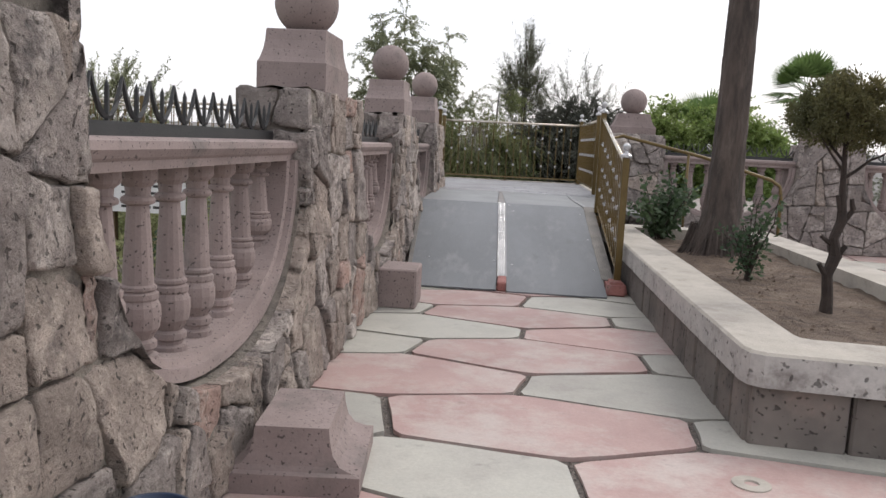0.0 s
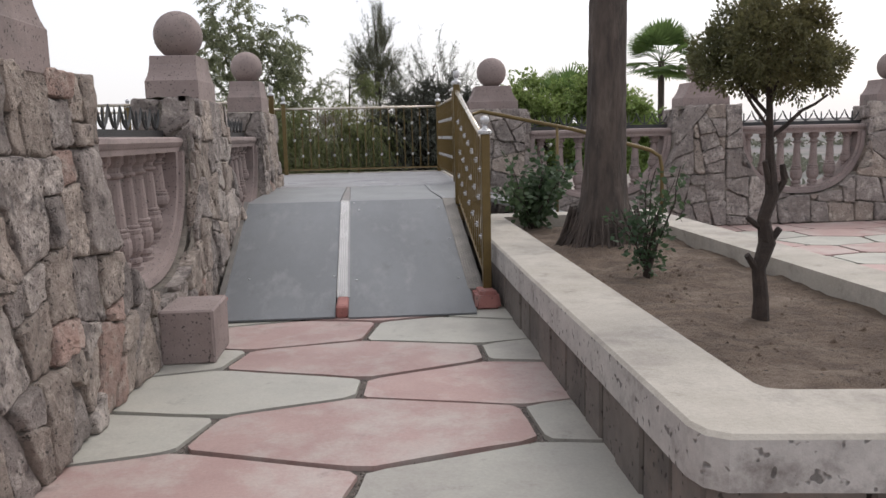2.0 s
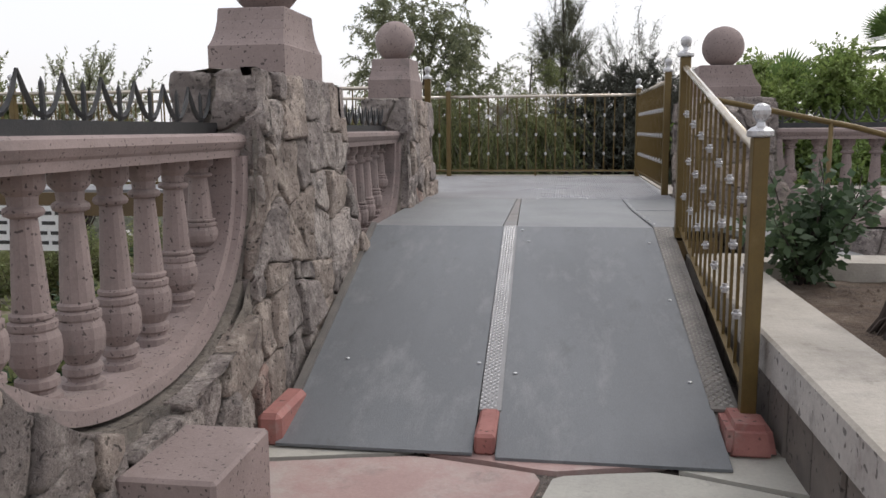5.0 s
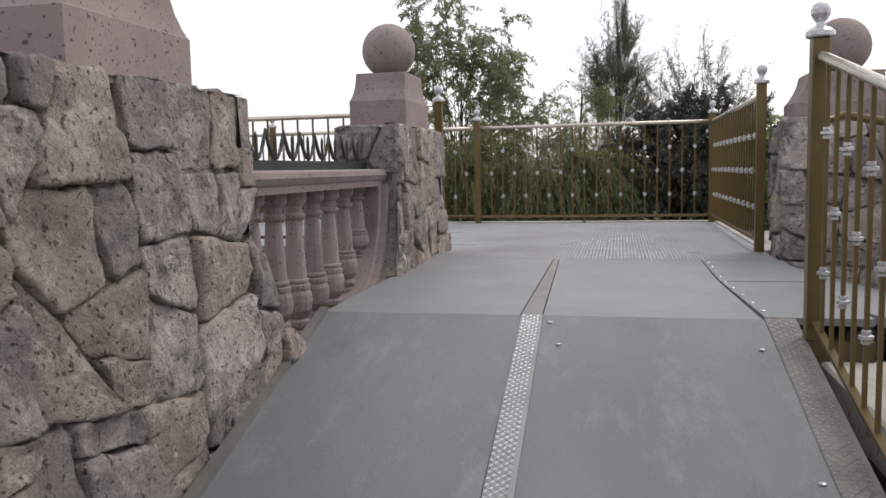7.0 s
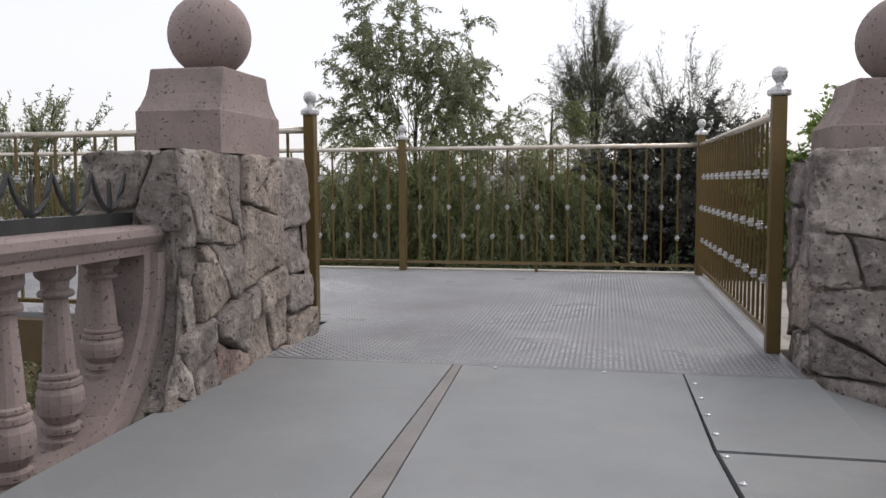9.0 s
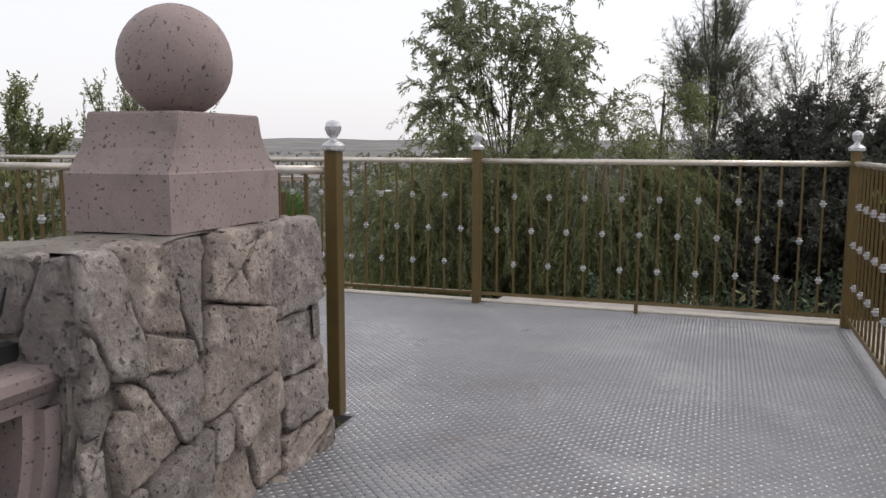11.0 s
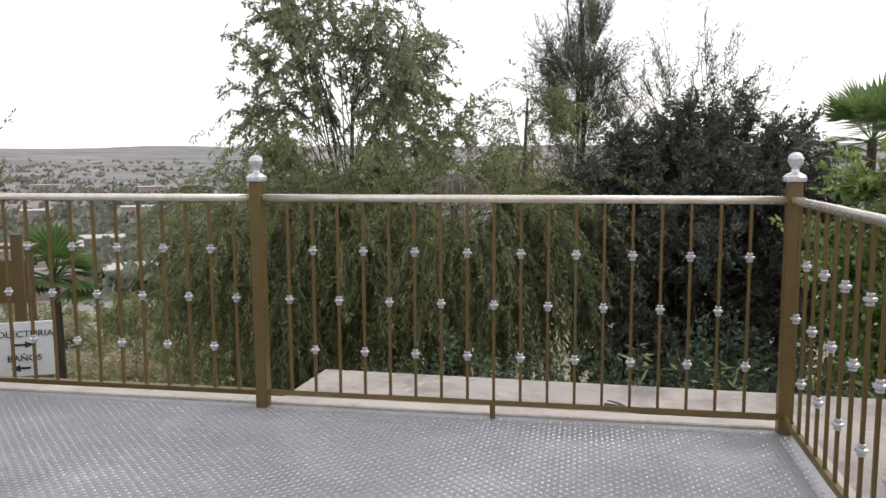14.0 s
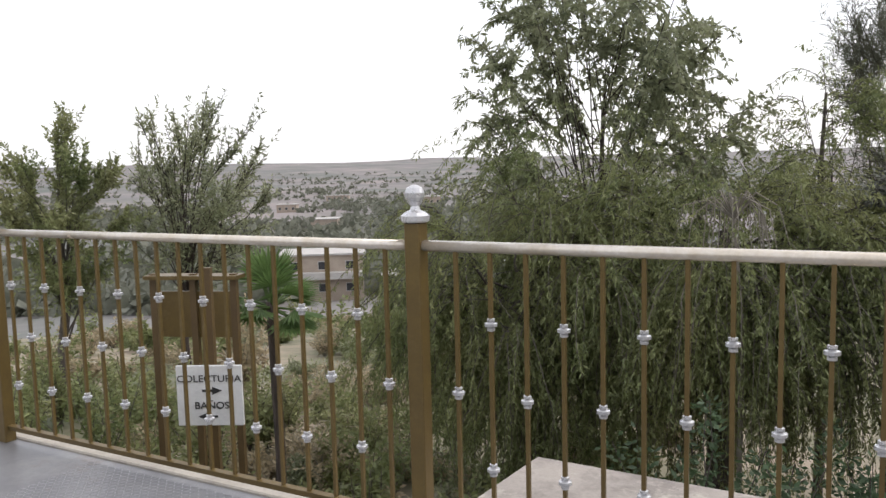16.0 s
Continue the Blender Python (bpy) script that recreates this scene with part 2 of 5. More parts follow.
# ---- mesh helpers ----
def part(name, bm, material, parent=None, label="", smooth=False):
    me = bpy.data.meshes.new(name)
    bmesh.ops.recalc_face_normals(bm, faces=bm.faces)
    bm.to_mesh(me)
    bm.free()
    me.materials.append(material)
    if smooth:
        me.polygons.foreach_set("use_smooth", [True] * len(me.polygons))
    ob = new(name, me)
    if parent:
        ob.parent = parent
    if label:
        ob["label"] = label
    return ob


def share(name, src, m, parent):
    ob = new(name, src.data)
    ob.matrix_basis = m
    ob.parent = parent
    return ob


def pymesh(name, verts, faces, material, parent=None, smooth=False):
    me = bpy.data.meshes.new(name)
    me.from_pydata(verts, [], faces)
    me.materials.append(material)
    if smooth:
        me.polygons.foreach_set("use_smooth", [True] * len(me.polygons))
    ob = new(name, me)
    if parent:
        ob.parent = parent
    return ob


def thing(name, label, category, group="", kind="", at=(0, 0, 0)):
    ob = new(name)
    ob.empty_display_size = 0.1
    ob.location = at
    return tagged(ob, label, category, group, kind)


def box(bm, x0, x1, y0, y1, z0, z1, bevel=0.0, seg=1):
    r = bmesh.ops.create_cube(bm, size=1.0)
    vs = r["verts"]
    for v in vs:
        v.co = Vector(((x0 + x1) / 2 + v.co.x * (x1 - x0), (y0 + y1) / 2 + v.co.y * (y1 - y0), (z0 + z1) / 2 + v.co.z * (z1 - z0)))
    if bevel:
        es = list({e for v in vs for e in v.link_edges})
        bmesh.ops.bevel(bm, geom=es, offset=bevel, segments=seg, affect="EDGES", profile=0.6)
    return bm


def lathe(bm, prof, n=14, at=(0, 0, 0)):
    rings = []
    for r, z in prof:
        rings.append([bm.verts.new((at[0] + r * math.cos(2 * math.pi * i / n), at[1] + r * math.sin(2 * math.pi * i / n), at[2] + z)) for i in range(n)])
    for a, b in zip(rings, rings[1:]):
        for i in range(n):
            bm.faces.new((a[i], a[(i + 1) % n], b[(i + 1) % n], b[i]))
    bm.faces.new(rings[0][::-1])
    bm.faces.new(rings[-1])
    return bm


def tube(bm, pts, radii, n=6, twist=0.0):
    pts = [Vector(p) for p in pts]
    if not isinstance(radii, (list, tuple)):
        radii = [radii] * len(pts)
    rings = []
    for i, p in enumerate(pts):
        d = (pts[min(i + 1, len(pts) - 1)] - pts[max(i - 1, 0)]).normalized()
        a = d.cross(Vector((0.31, 0.17, 0.93)) if abs(d.z) < 0.9 else Vector((1, 0.05, 0))).normalized()
        b = d.cross(a)
        rings.append([bm.verts.new(p + radii[i] * (math.cos(2 * math.pi * k / n + twist) * a + math.sin(2 * math.pi * k / n + twist) * b)) for k in range(n)])
    for a, b in zip(rings, rings[1:]):
        for k in range(n):
            bm.faces.new((a[k], a[(k + 1) % n], b[(k + 1) % n], b[k]))
    bm.faces.new(rings[0][::-1])
    bm.faces.new(rings[-1])
    return bm


def prism(bm, poly, z0, z1):
    lo = [bm.verts.new((x, y, z0)) for x, y in poly]
    hi = [bm.verts.new((x, y, z1)) for x, y in poly]
    n = len(poly)
    bm.faces.new(lo[::-1])
    bm.faces.new(hi)
    for i in range(n):
        bm.faces.new((lo[i], lo[(i + 1) % n], hi[(i + 1) % n], hi[i]))
    return bm


def clip(poly, nx, ny, c):
    """The part of a polygon where nx x + ny y <= c."""
    out = []
    for (ax, ay), (bx, by) in zip(poly, poly[1:] + poly[:1]):
        da, db = nx * ax + ny * ay - c, nx * bx + ny * by - c
        if da <= 0:
            out.append((ax, ay))
        if (da < 0) != (db < 0):
            f = da / (da - db)
            out.append((ax + f * (bx - ax), ay + f * (by - ay)))
    return out


def cells(seeds, bounds, weights=None):
    """Voronoi cells of the seeds inside a rectangle; a heavier seed takes more room."""
    u0, u1, v0, v1 = bounds
    w = weights or [0.0] * len(seeds)
    made = []
    for i, (a, b) in enumerate(seeds):
        poly = [(u0, v0), (u1, v0), (u1, v1), (u0, v1)]
        near = sorted((j for j in range(len(seeds)) if j != i), key=lambda j: (seeds[j][0] - a) ** 2 + (seeds[j][1] - b) ** 2)[:18]
        for j in near:
            c, d = seeds[j]
            poly = clip(poly, c - a, d - b, (c * c + d * d - a * a - b * b + w[i] - w[j]) / 2)
            if len(poly) < 3:
                break
        made.append(poly)
    return made


def shrink(poly, gap):
    cx, cy = sum(p[0] for p in poly) / len(poly), sum(p[1] for p in poly) / len(poly)
    area = sum(a[0] * b[1] - b[0] * a[1] for a, b in zip(poly, poly[1:] + poly[:1]))
    if area < 0:
        poly = poly[::-1]
    out = list(poly)
    for (ax, ay), (bx, by) in zip(poly, poly[1:] + poly[:1]):
        dx, dy = bx - ax, by - ay
        ln = math.hypot(dx, dy)
        if ln < 1e-6:
            continue
        nx, ny = dy / ln, -dx / ln
        out = clip(out, nx, ny, nx * ax + ny * ay - gap)
        if len(out) < 3:
            return []
    return out


def rough_outline(poly, rnd, amt=0.012, step=0.09, corner=0.12):
    out = []
    for (ax, ay), (bx, by) in zip(poly, poly[1:] + poly[:1]):
        ln = math.hypot(bx - ax, by - ay)
        if ln < 0.015:
            continue
        k = max(1, min(9, round(ln / step)))
        for i in range(k):
            f = max(corner / k, min(0.3, corner * 0.16 / max(ln, 0.05))) if i == 0 else i / k
            out.append((ax + (bx - ax) * f + rnd.uniform(-amt, amt), ay + (by - ay) * f + rnd.uniform(-amt, amt)))
        if ln > 0.05:
            out.append((ax + (bx - ax) * (1 - 0.8 * corner) + rnd.uniform(-amt, amt) * 0.5, ay + (by - ay) * (1 - 0.8 * corner) + rnd.uniform(-amt, amt) * 0.5))
    return out


def stone_piece(name, poly, place, depth, material, parent, rnd, back=-0.03):
    """One rough broken wall stone over a face: place(u, v, d) gives its points."""
    n = len(poly)
    cu, cv = sum(p[0] for p in poly) / n, sum(p[1] for p in poly) / n
    vs, fs = [], []
    tilt_u, tilt_v = rnd.uniform(-0.09, 0.09), rnd.uniform(-0.09, 0.09)
    off = rnd.uniform(0, 50)
    rings = ((1.0, back), (1.0, 0.3), (0.985, 0.7), (0.955, 0.93), (0.89, 1.0), (0.76, 1.0), (0.6, 1.0), (0.42, 1.0), (0.22, 1.0))
    for k, (f, d) in enumerate(rings):
        for q, (u, v) in enumerate(poly):
            ff = f if k < 2 else f + 0.04 * noise.noise((u * 9, v * 9, off + k)) * min(1, (9 - k) / 4)
            uu, vv = cu + (u - cu) * ff, cv + (v - cv) * ff
            dd = d
            if k:
                dd = depth * d
                if k > 1:
                    dd += (uu - cu) * tilt_u + (vv - cv) * tilt_v
                    dd += 0.014 * noise.noise((uu * 5, vv * 5, off)) + 0.012 * noise.noise((uu * 13, vv * 13, off)) + 0.009 * noise.noise((uu * 31, vv * 31, off))
                    dd -= 0.016 * max(0, noise.noise((uu * 7, vv * 7, off + 20)) - 0.25)
            vs.append(place(uu, vv, dd))
    vs.append(place(cu, cv, depth + 0.014 * noise.noise((cu * 5, cv * 5, off)) + 0.009 * noise.noise((cu * 13, cv * 13, off))))
    m = len(rings) - 1
    for k in range(m):
        for i in range(n):
            j = (i + 1) % n
            fs.append((k * n + i, k * n + j, (k + 1) * n + j, (k + 1) * n + i))
    for i in range(n):
        fs.append((m * n + i, m * n + (i + 1) % n, (m + 1) * n))
    bm = bmesh.new()
    bv = [bm.verts.new(p) for p in vs]
    for f in fs:
        bm.faces.new([bv[i] for i in f])
    return part(name, bm, material, parent, smooth=True)


def rubble(poly, size, rnd):
    """Splits a face into uneven blocks by slanting cuts."""
    us, vs = [p[0] for p in poly], [p[1] for p in poly]
    w, h = max(us) - min(us), max(vs) - min(vs)
    want = size * (0.75 + 0.75 * rnd.random() ** 1.6)
    if max(w, h * 1.05) < want or len(poly) < 3:
        return [poly]
    cu, cv = sum(us) / len(us), sum(vs) / len(vs)
    ang = rnd.gauss(0, 0.3) + (0 if w > h * 1.05 else math.pi / 2)
    nx, ny = math.cos(ang), math.sin(ang)
    c = nx * cu + ny * cv + rnd.uniform(-0.22, 0.22) * (w if w > h * 1.05 else h)
    a, b = clip(poly, nx, ny, c), clip(poly, -nx, -ny, -c)
    if len(a) < 3 or len(b) < 3:
        return [poly]
    return rubble(a, size, rnd) + rubble(b, size, rnd)


# ---- ground, patio ----
def terrain(x, y):
    r = math.hypot(x - 0.5, y - 9)
    near = -1.25 - 0.13 * max(0, min(r, 120) - 9)
    valley = -17.0 + 4 * noise.noise((x * 0.004, y * 0.004, 0))
    t = min(1, max(0, (r - 25) / 220))
    t = t * t * (3 - 2 * t)
    z = near * (1 - t) + valley * t
    h = min(1, max(0, (r - 500) / 1500))
    h = h * h * (3 - 2 * h)
    return z + h * (37 + 4 * noise.noise((x * 0.0011, y * 0.0011, 3)) + 3 * noise.noise((x * 0.006, y * 0.006, 5))) + 0.12 * noise.noise((x * 0.5, y * 0.5, 1))


def build_ground(name, radii, material, label):
    n = 120
    vs, fs = [], []
    for r in radii:
        for i in range(n):
            a = 2 * math.pi * i / n
            x, y = 0.5 + r * math.cos(a), 9 + r * math.sin(a)
            vs.append((x, y, terrain(x, y)))
    for k in range(len(radii) - 1):
        for i in range(n):
            j = (i + 1) % n
            fs.append((k * n + i, k * n + j, (k + 1) * n + j, (k + 1) * n + i))
    return tagged(pymesh(name, vs, fs, material, smooth=True), label, "ground", kind="structure")


build_ground("ground", [0.01] + [1.2 * 1.22 ** k for k in range(21)], M_GROUND, "dry scrubby ground falling away below the terrace")
build_ground("backdrop", [1.2 * 1.22 ** 20 - 0.5] + [60 * 1.13 ** k for k in range(1, 36)], M_FAR, "distant valley and low hills on the horizon, haze put into their colour")

# terrace slab under the paving
bm = bmesh.new()
box(bm, -1.25, 22, -9, 12.85, -1.5, -0.018)
floor = tagged(part("floor", bm, M_JOINT), "dark pebble mortar bed under the flagstones", "paving", kind="structure")

# centre, pink or pale, and how far each flagstone spreads
FLAGS = (
    (-0.05, 7.5, 1, 0.3), (0.86, 7.44, 0, 0.3), (0.36, 6.87, 1, 0.42), (1.25, 6.87, 0, 0.0), (-0.17, 6.39, 0, 0.3), (0.93, 6.36, 1, 0.3), (0.41, 5.76, 1, 0.45), (1.29, 5.77, 0, 0.0),
    (-0.58, 5.84, 0, 0.05), (-0.16, 5.26, 1, 0.3), (0.92, 5.18, 0, 0.3), (0.42, 4.53, 1, 0.45), (0.11, 3.97, 0, 0.25), (1.1, 4.0, 1, 0.35), (1.38, 4.5, 0, 0.0), (-0.42, 4.47, 0, 0.0),
    (-0.58, 6.95, 0, 0.0), (0.4, 8.1, 1, 0.3), (-0.45, 8.05, 0, 0.2), (1.25, 7.78, 0, 0.0), (-0.5, 3.4, 1, 0.3), (0.55, 3.35, 0, 0.3), (1.5, 3.45, 0, 0.3),
)
rnd = random.Random(5)


def lay_flags(seeds, bounds, keep, aspect):
    tall = [(x, y * aspect) for x, y, *_ in seeds]
    for (x, y, pink, _), poly in zip(seeds, cells(tall, (bounds[0], bounds[1], bounds[2] * aspect, bounds[3] * aspect), [q[3] for q in seeds])):
        if len(poly) < 3 or not keep(x, y):
            continue
        poly = shrink([(u, v / aspect) for u, v in poly], 0.018)
        if len(poly) < 3:
            continue
        poly = rough_outline(poly, rnd, 0.006, 0.22)
        if len(poly) < 3:
            continue
        bm = bmesh.new()
        h = rnd.uniform(-0.002, 0.003)
        prism(bm, poly, -0.03, h)
        top = [f for f in bm.faces if f.normal.z > 0.9 or all(v.co.z > -0.01 for v in f.verts)]
        bmesh.ops.inset_region(bm, faces=top, thickness=0.008, depth=0.0)
        for v in bm.verts:
            if v.co.z > -0.01 and any(all(w.co.z > -0.01 for w in f.verts) is False for f in v.link_faces):
                v.co.z -= 0.006
        part("flagstone", bm, M_PINK if pink else M_PALE, floor)


seeds = list(FLAGS)
for j in range(9):
    for i in range(4):
        seeds.append((-1.1 + 0.85 * i + 0.4 * (j % 2) + rnd.uniform(-0.1, 0.1), 2.85 - 0.58 * j + rnd.uniform(-0.06, 0.06), rnd.random() < 0.55, 0.3))
lay_flags(seeds, (-0.9, 1.95, -3.0, 8.3), lambda x, y: y < 8.3, 1.75)
far_flags = [(3.3 + 0.95 * i + 0.45 * (j % 2) + rnd.uniform(-0.12, 0.12), 2.0 + 0.62 * j + rnd.uniform(-0.07, 0.07), rnd.random() < 0.5, rnd.uniform(0, 0.3)) for i in range(8) for j in range(17)]
lay_flags(far_flags, (3.1, 10.0, 1.8, 12.3), lambda x, y: True, 1.6)
near_flags = [(1.9 + 0.95 * i + 0.45 * (j % 2), -1.5 + 0.6 * j + rnd.uniform(-0.07, 0.07), rnd.random() < 0.5, 0.0) for i in range(2) for j in range(9)]
lay_flags(near_flags, (1.95, 3.1, -2.0, 4.6), lambda x, y: True, 1.6)

# pebbles pressed into the joints
vs, fs = [], []
edge_cells = cells([(x, y * 1.75) for x, y, *_ in seeds], (-0.9, 1.95, -5.25, 14.5), [q[3] for q in seeds])
for poly in edge_cells:
    for (ax, ay), (bx, by) in zip(poly, poly[1:] + poly[:1]):
        ay, by = ay / 1.75, by / 1.75
        ln = math.hypot(bx - ax, by - ay)
        if (ay + by) / 2 < 2.2:
            continue
        for k in range(int(ln / 0.03)):
            f = rnd.random()
            x, y = ax + (bx - ax) * f + rnd.uniform(-0.011, 0.011), ay + (by - ay) * f + rnd.uniform(-0.011, 0.011)
            s, h = rnd.uniform(0.004, 0.011), rnd.uniform(0.004, 0.01)
            b = len(vs)
            a0 = rnd.uniform(0, 3)
            for q in range(5):
                vs.append((x + s * math.cos(a0 + q * 1.257), y + s * 0.8 * math.sin(a0 + q * 1.257), -0.02))
            vs.append((x, y, -0.018 + h))
            fs += [(b + q, b + (q + 1) % 5, b + 5) for q in range(5)]
tagged(pymesh("joint_pebbles", vs, fs, M_PEBBLE), "small dark pebbles set in the paving joints", "pebbles", kind="stuff")

bm = lathe(bmesh.new(), [(0.075, -0.01), (0.075, 0.004), (0.03, 0.006), (0.026, -0.004), (0.001, -0.004)], 20, (1.24, 4.05, 0))
tagged(part("floor_drain", bm, M_CONC), "round concrete drain collar let into the pink paving", "drain", kind="structure")


# ---- rubble walls with balustrades ----
PILLAR_TOP = 1.51
RAIL_TOP = 1.235


def bay_edge(u, bay):
    """The height of the opening's rounded bottom at u."""
    c, a = (bay[0] + bay[1]) / 2, (bay[1] - bay[0]) / 2
    t = min(1, abs(u - c) / a)
    return 1.14 - 0.77 * (1 - t ** 2.3) ** (1 / 2.0)


def front_depth(z):
    return 0.285 - 0.08 * z / 1.5


def rubble_wall(name, place, pillars, bays, u0, u1, tops, label, rnd, size, mixes):
    wall = tagged(new(name), label, "stone wall", kind="structure")
    # mortar core, pillar by pillar and bay by bay
    for (a, b), top in zip(pillars, tops):
        bm = bmesh.new()
        vs = [bm.verts.new(place(u, d(z) if callable(d) else d, z)) for z in (-0.06, top - 0.02) for u, d in ((a + 0.03, -0.19), (b - 0.03, -0.19), (b - 0.03, lambda z: front_depth(z) - 0.065), (a + 0.03, lambda z: front_depth(z) - 0.065))]
        for f in ((0, 1, 2, 3), (4, 5, 6, 7), (0, 1, 5, 4), (1, 2, 6, 5), (2, 3, 7, 6), (3, 0, 4, 7)):
            bm.faces.new([vs[i] for i in f])
        part("core", bm, M_MORTAR, wall)
        # rough mortar cap
        bm = bmesh.new()
        n = 9
        grid = [[bm.verts.new(place(a + 0.012 + (b - a - 0.024) * i / n, -0.19 + (0.192 + 0.19) * j / 4, top - 0.012 + rnd.uniform(-0.012, 0.014))) for j in range(5)] for i in range(n + 1)]
        for i in range(n):
            for j in range(4):
                bm.faces.new((grid[i][j], grid[i + 1][j], grid[i + 1][j + 1], grid[i][j + 1]))
        part("mortar_cap", bm, M_MORTAR, wall)
    for bay in bays:
        bm = bmesh.new()
        n = 28
        us = [bay[0] - 0.03 + (bay[1] - bay[0] + 0.06) * i / n for i in range(n + 1)]
        prev = None
        for u in us:
            z = bay_edge(u, bay) - 0.02
            row = [bm.verts.new(place(u, d, zz)) for d, zz in ((-0.2, -0.06), (-0.2, z), (front_depth(z) - 0.065, z), (front_depth(0) - 0.065, -0.06))]
            if prev:
                for k in range(4):
                    bm.faces.new((prev[k], row[k], row[(k + 1) % 4], prev[(k + 1) % 4]))
            else:
                bm.faces.new(row)
            prev = row
        bm.faces.new(prev[::-1])
        part("core", bm, M_MORTAR, wall)
    # uneven pointing between the stones, flush here and hollow there
    bm = bmesh.new()
    nu, nv = int((u1 - u0 - 0.03) / 0.04), 38
    seed = rnd.uniform(0, 30)
    grid = []
    for i in range(nu + 1):
        u = u0 + 0.015 + (u1 - u0 - 0.03) * i / nu
        lim = min([1.495] + [bay_edge(u, b) - 0.014 for b in bays if b[0] - 0.005 < u < b[1] + 0.005])
        row = []
        for j in range(nv + 1):
            z = min(-0.01 + 1.505 * j / nv, lim)
            d = front_depth(z) - 0.034 + 0.03 * noise.noise((u * 3.5, z * 3.5, seed)) + 0.012 * noise.noise((u * 14, z * 14, seed))
            row.append(bm.verts.new(place(u, d, z)))
        grid.append(row)
    for a, b in zip(grid, grid[1:]):
        for j in range(nv):
            if a[j + 1].co.z - a[j].co.z > 1e-4 or b[j + 1].co.z - b[j].co.z > 1e-4:
                bm.faces.new((a[j], b[j], b[j + 1], a[j + 1]))
    part("pointing", bm, M_MORTAR, wall, smooth=True)
    # face stones
    blocks = []
    for k in range(int((u1 - u0) / 1.1) + 1):
        a, b = u0 + 1.1 * k, min(u1, u0 + 1.1 * (k + 1))
        if b - a > 0.05:
            blocks += rubble([(a, 0.0), (b, 0.0), (b, 1.51), (a, 1.51)], size, rnd)
    for poly in blocks:
        if len(poly) < 3:
            continue
        cu, cv = sum(p[0] for p in poly) / len(poly), sum(p[1] for p in poly) / len(poly)
        inside = [b for b in bays if b[0] < cu < b[1]]
        if inside and min(p[1] for p in poly) > bay_edge(cu, inside[0]) - 0.07:
            continue
        poly = shrink(poly, rnd.uniform(0.0, 0.006))
        if len(poly) < 3:
            continue
        poly = rough_outline(poly, rnd, 0.008, 0.045, 0.1)
        fixed = []
        for u, v in poly:
            for bay in bays:
                if bay[0] - 0.01 < u < bay[1] + 0.01:
                    lim = bay_edge(u, bay) - 0.015
                    if v > lim:
                        if v > 0.95 and not inside:
                            u = bay[0] - 0.012 if u < (bay[0] + bay[1]) / 2 else bay[1] + 0.012
                        else:
                            v = lim
            fixed.append((u, v))
        if len(fixed) < 4 or max(q[1] for q in fixed) - min(q[1] for q in fixed) < 0.04:
            continue
        depth = rnd.uniform(0.026, 0.066)
        m = rnd.choices(M_STONE, mixes[0] if cu < 6.4 else mixes[1])[0]
        stone_piece("stone", fixed, lambda u, v, d: place(u, front_depth(v) - 0.04 + d, v), depth, m, wall, rnd)
    # stones round the pillars' sides
    for (a, b), top in zip(pillars, tops):
        for side, u_face, sgn in (("near", a, -1), ("far", b, 1)):
            sd = [(-0.19 + (i + 0.5 + rnd.uniform(-0.3, 0.3)) * 0.42 / 2, (j + 0.5 + rnd.uniform(-0.3, 0.3)) * top / 6) for i in range(2) for j in range(6)]
            for poly in cells(sd, (-0.19, 0.235, 0.0, top)):
                poly = shrink(poly, 0.01)
                if len(poly) < 3:
                    continue
                poly = rough_outline(poly, rnd, 0.008, 0.05, 0.1)
                if len(poly) < 4:
                    continue
                stone_piece("stone", poly, lambda w, v, d, uf=u_face, s=sgn: place(uf + s * (d - 0.03), min(w, front_depth(v) - 0.01), v), rnd.uniform(0.02, 0.04), M_STONE[0] if min(p[1] for p in poly) > 0.9 else rnd.choices(M_STONE, (6, 3, 0.6, 2))[0], wall, rnd)
    return wall


BALUSTER = ((0.062, 0.0), (0.062, 0.06), (0.046, 0.07), (0.046, 0.085), (0.058, 0.1), (0.058, 0.13), (0.044, 0.145), (0.052, 0.165), (0.066, 0.2), (0.071, 0.26), (0.069, 0.31), (0.06, 0.34),
            (0.064, 0.35), (0.064, 0.375), (0.052, 0.385), (0.058, 0.395), (0.058, 0.41), (0.049, 0.42), (0.045, 0.55), (0.039, 0.7), (0.034, 0.81), (0.05, 0.82), (0.054, 0.835), (0.05, 0.85),
            (0.038, 0.86), (0.04, 0.9), (0.056, 0.925), (0.06, 0.94), (0.06, 1.0))


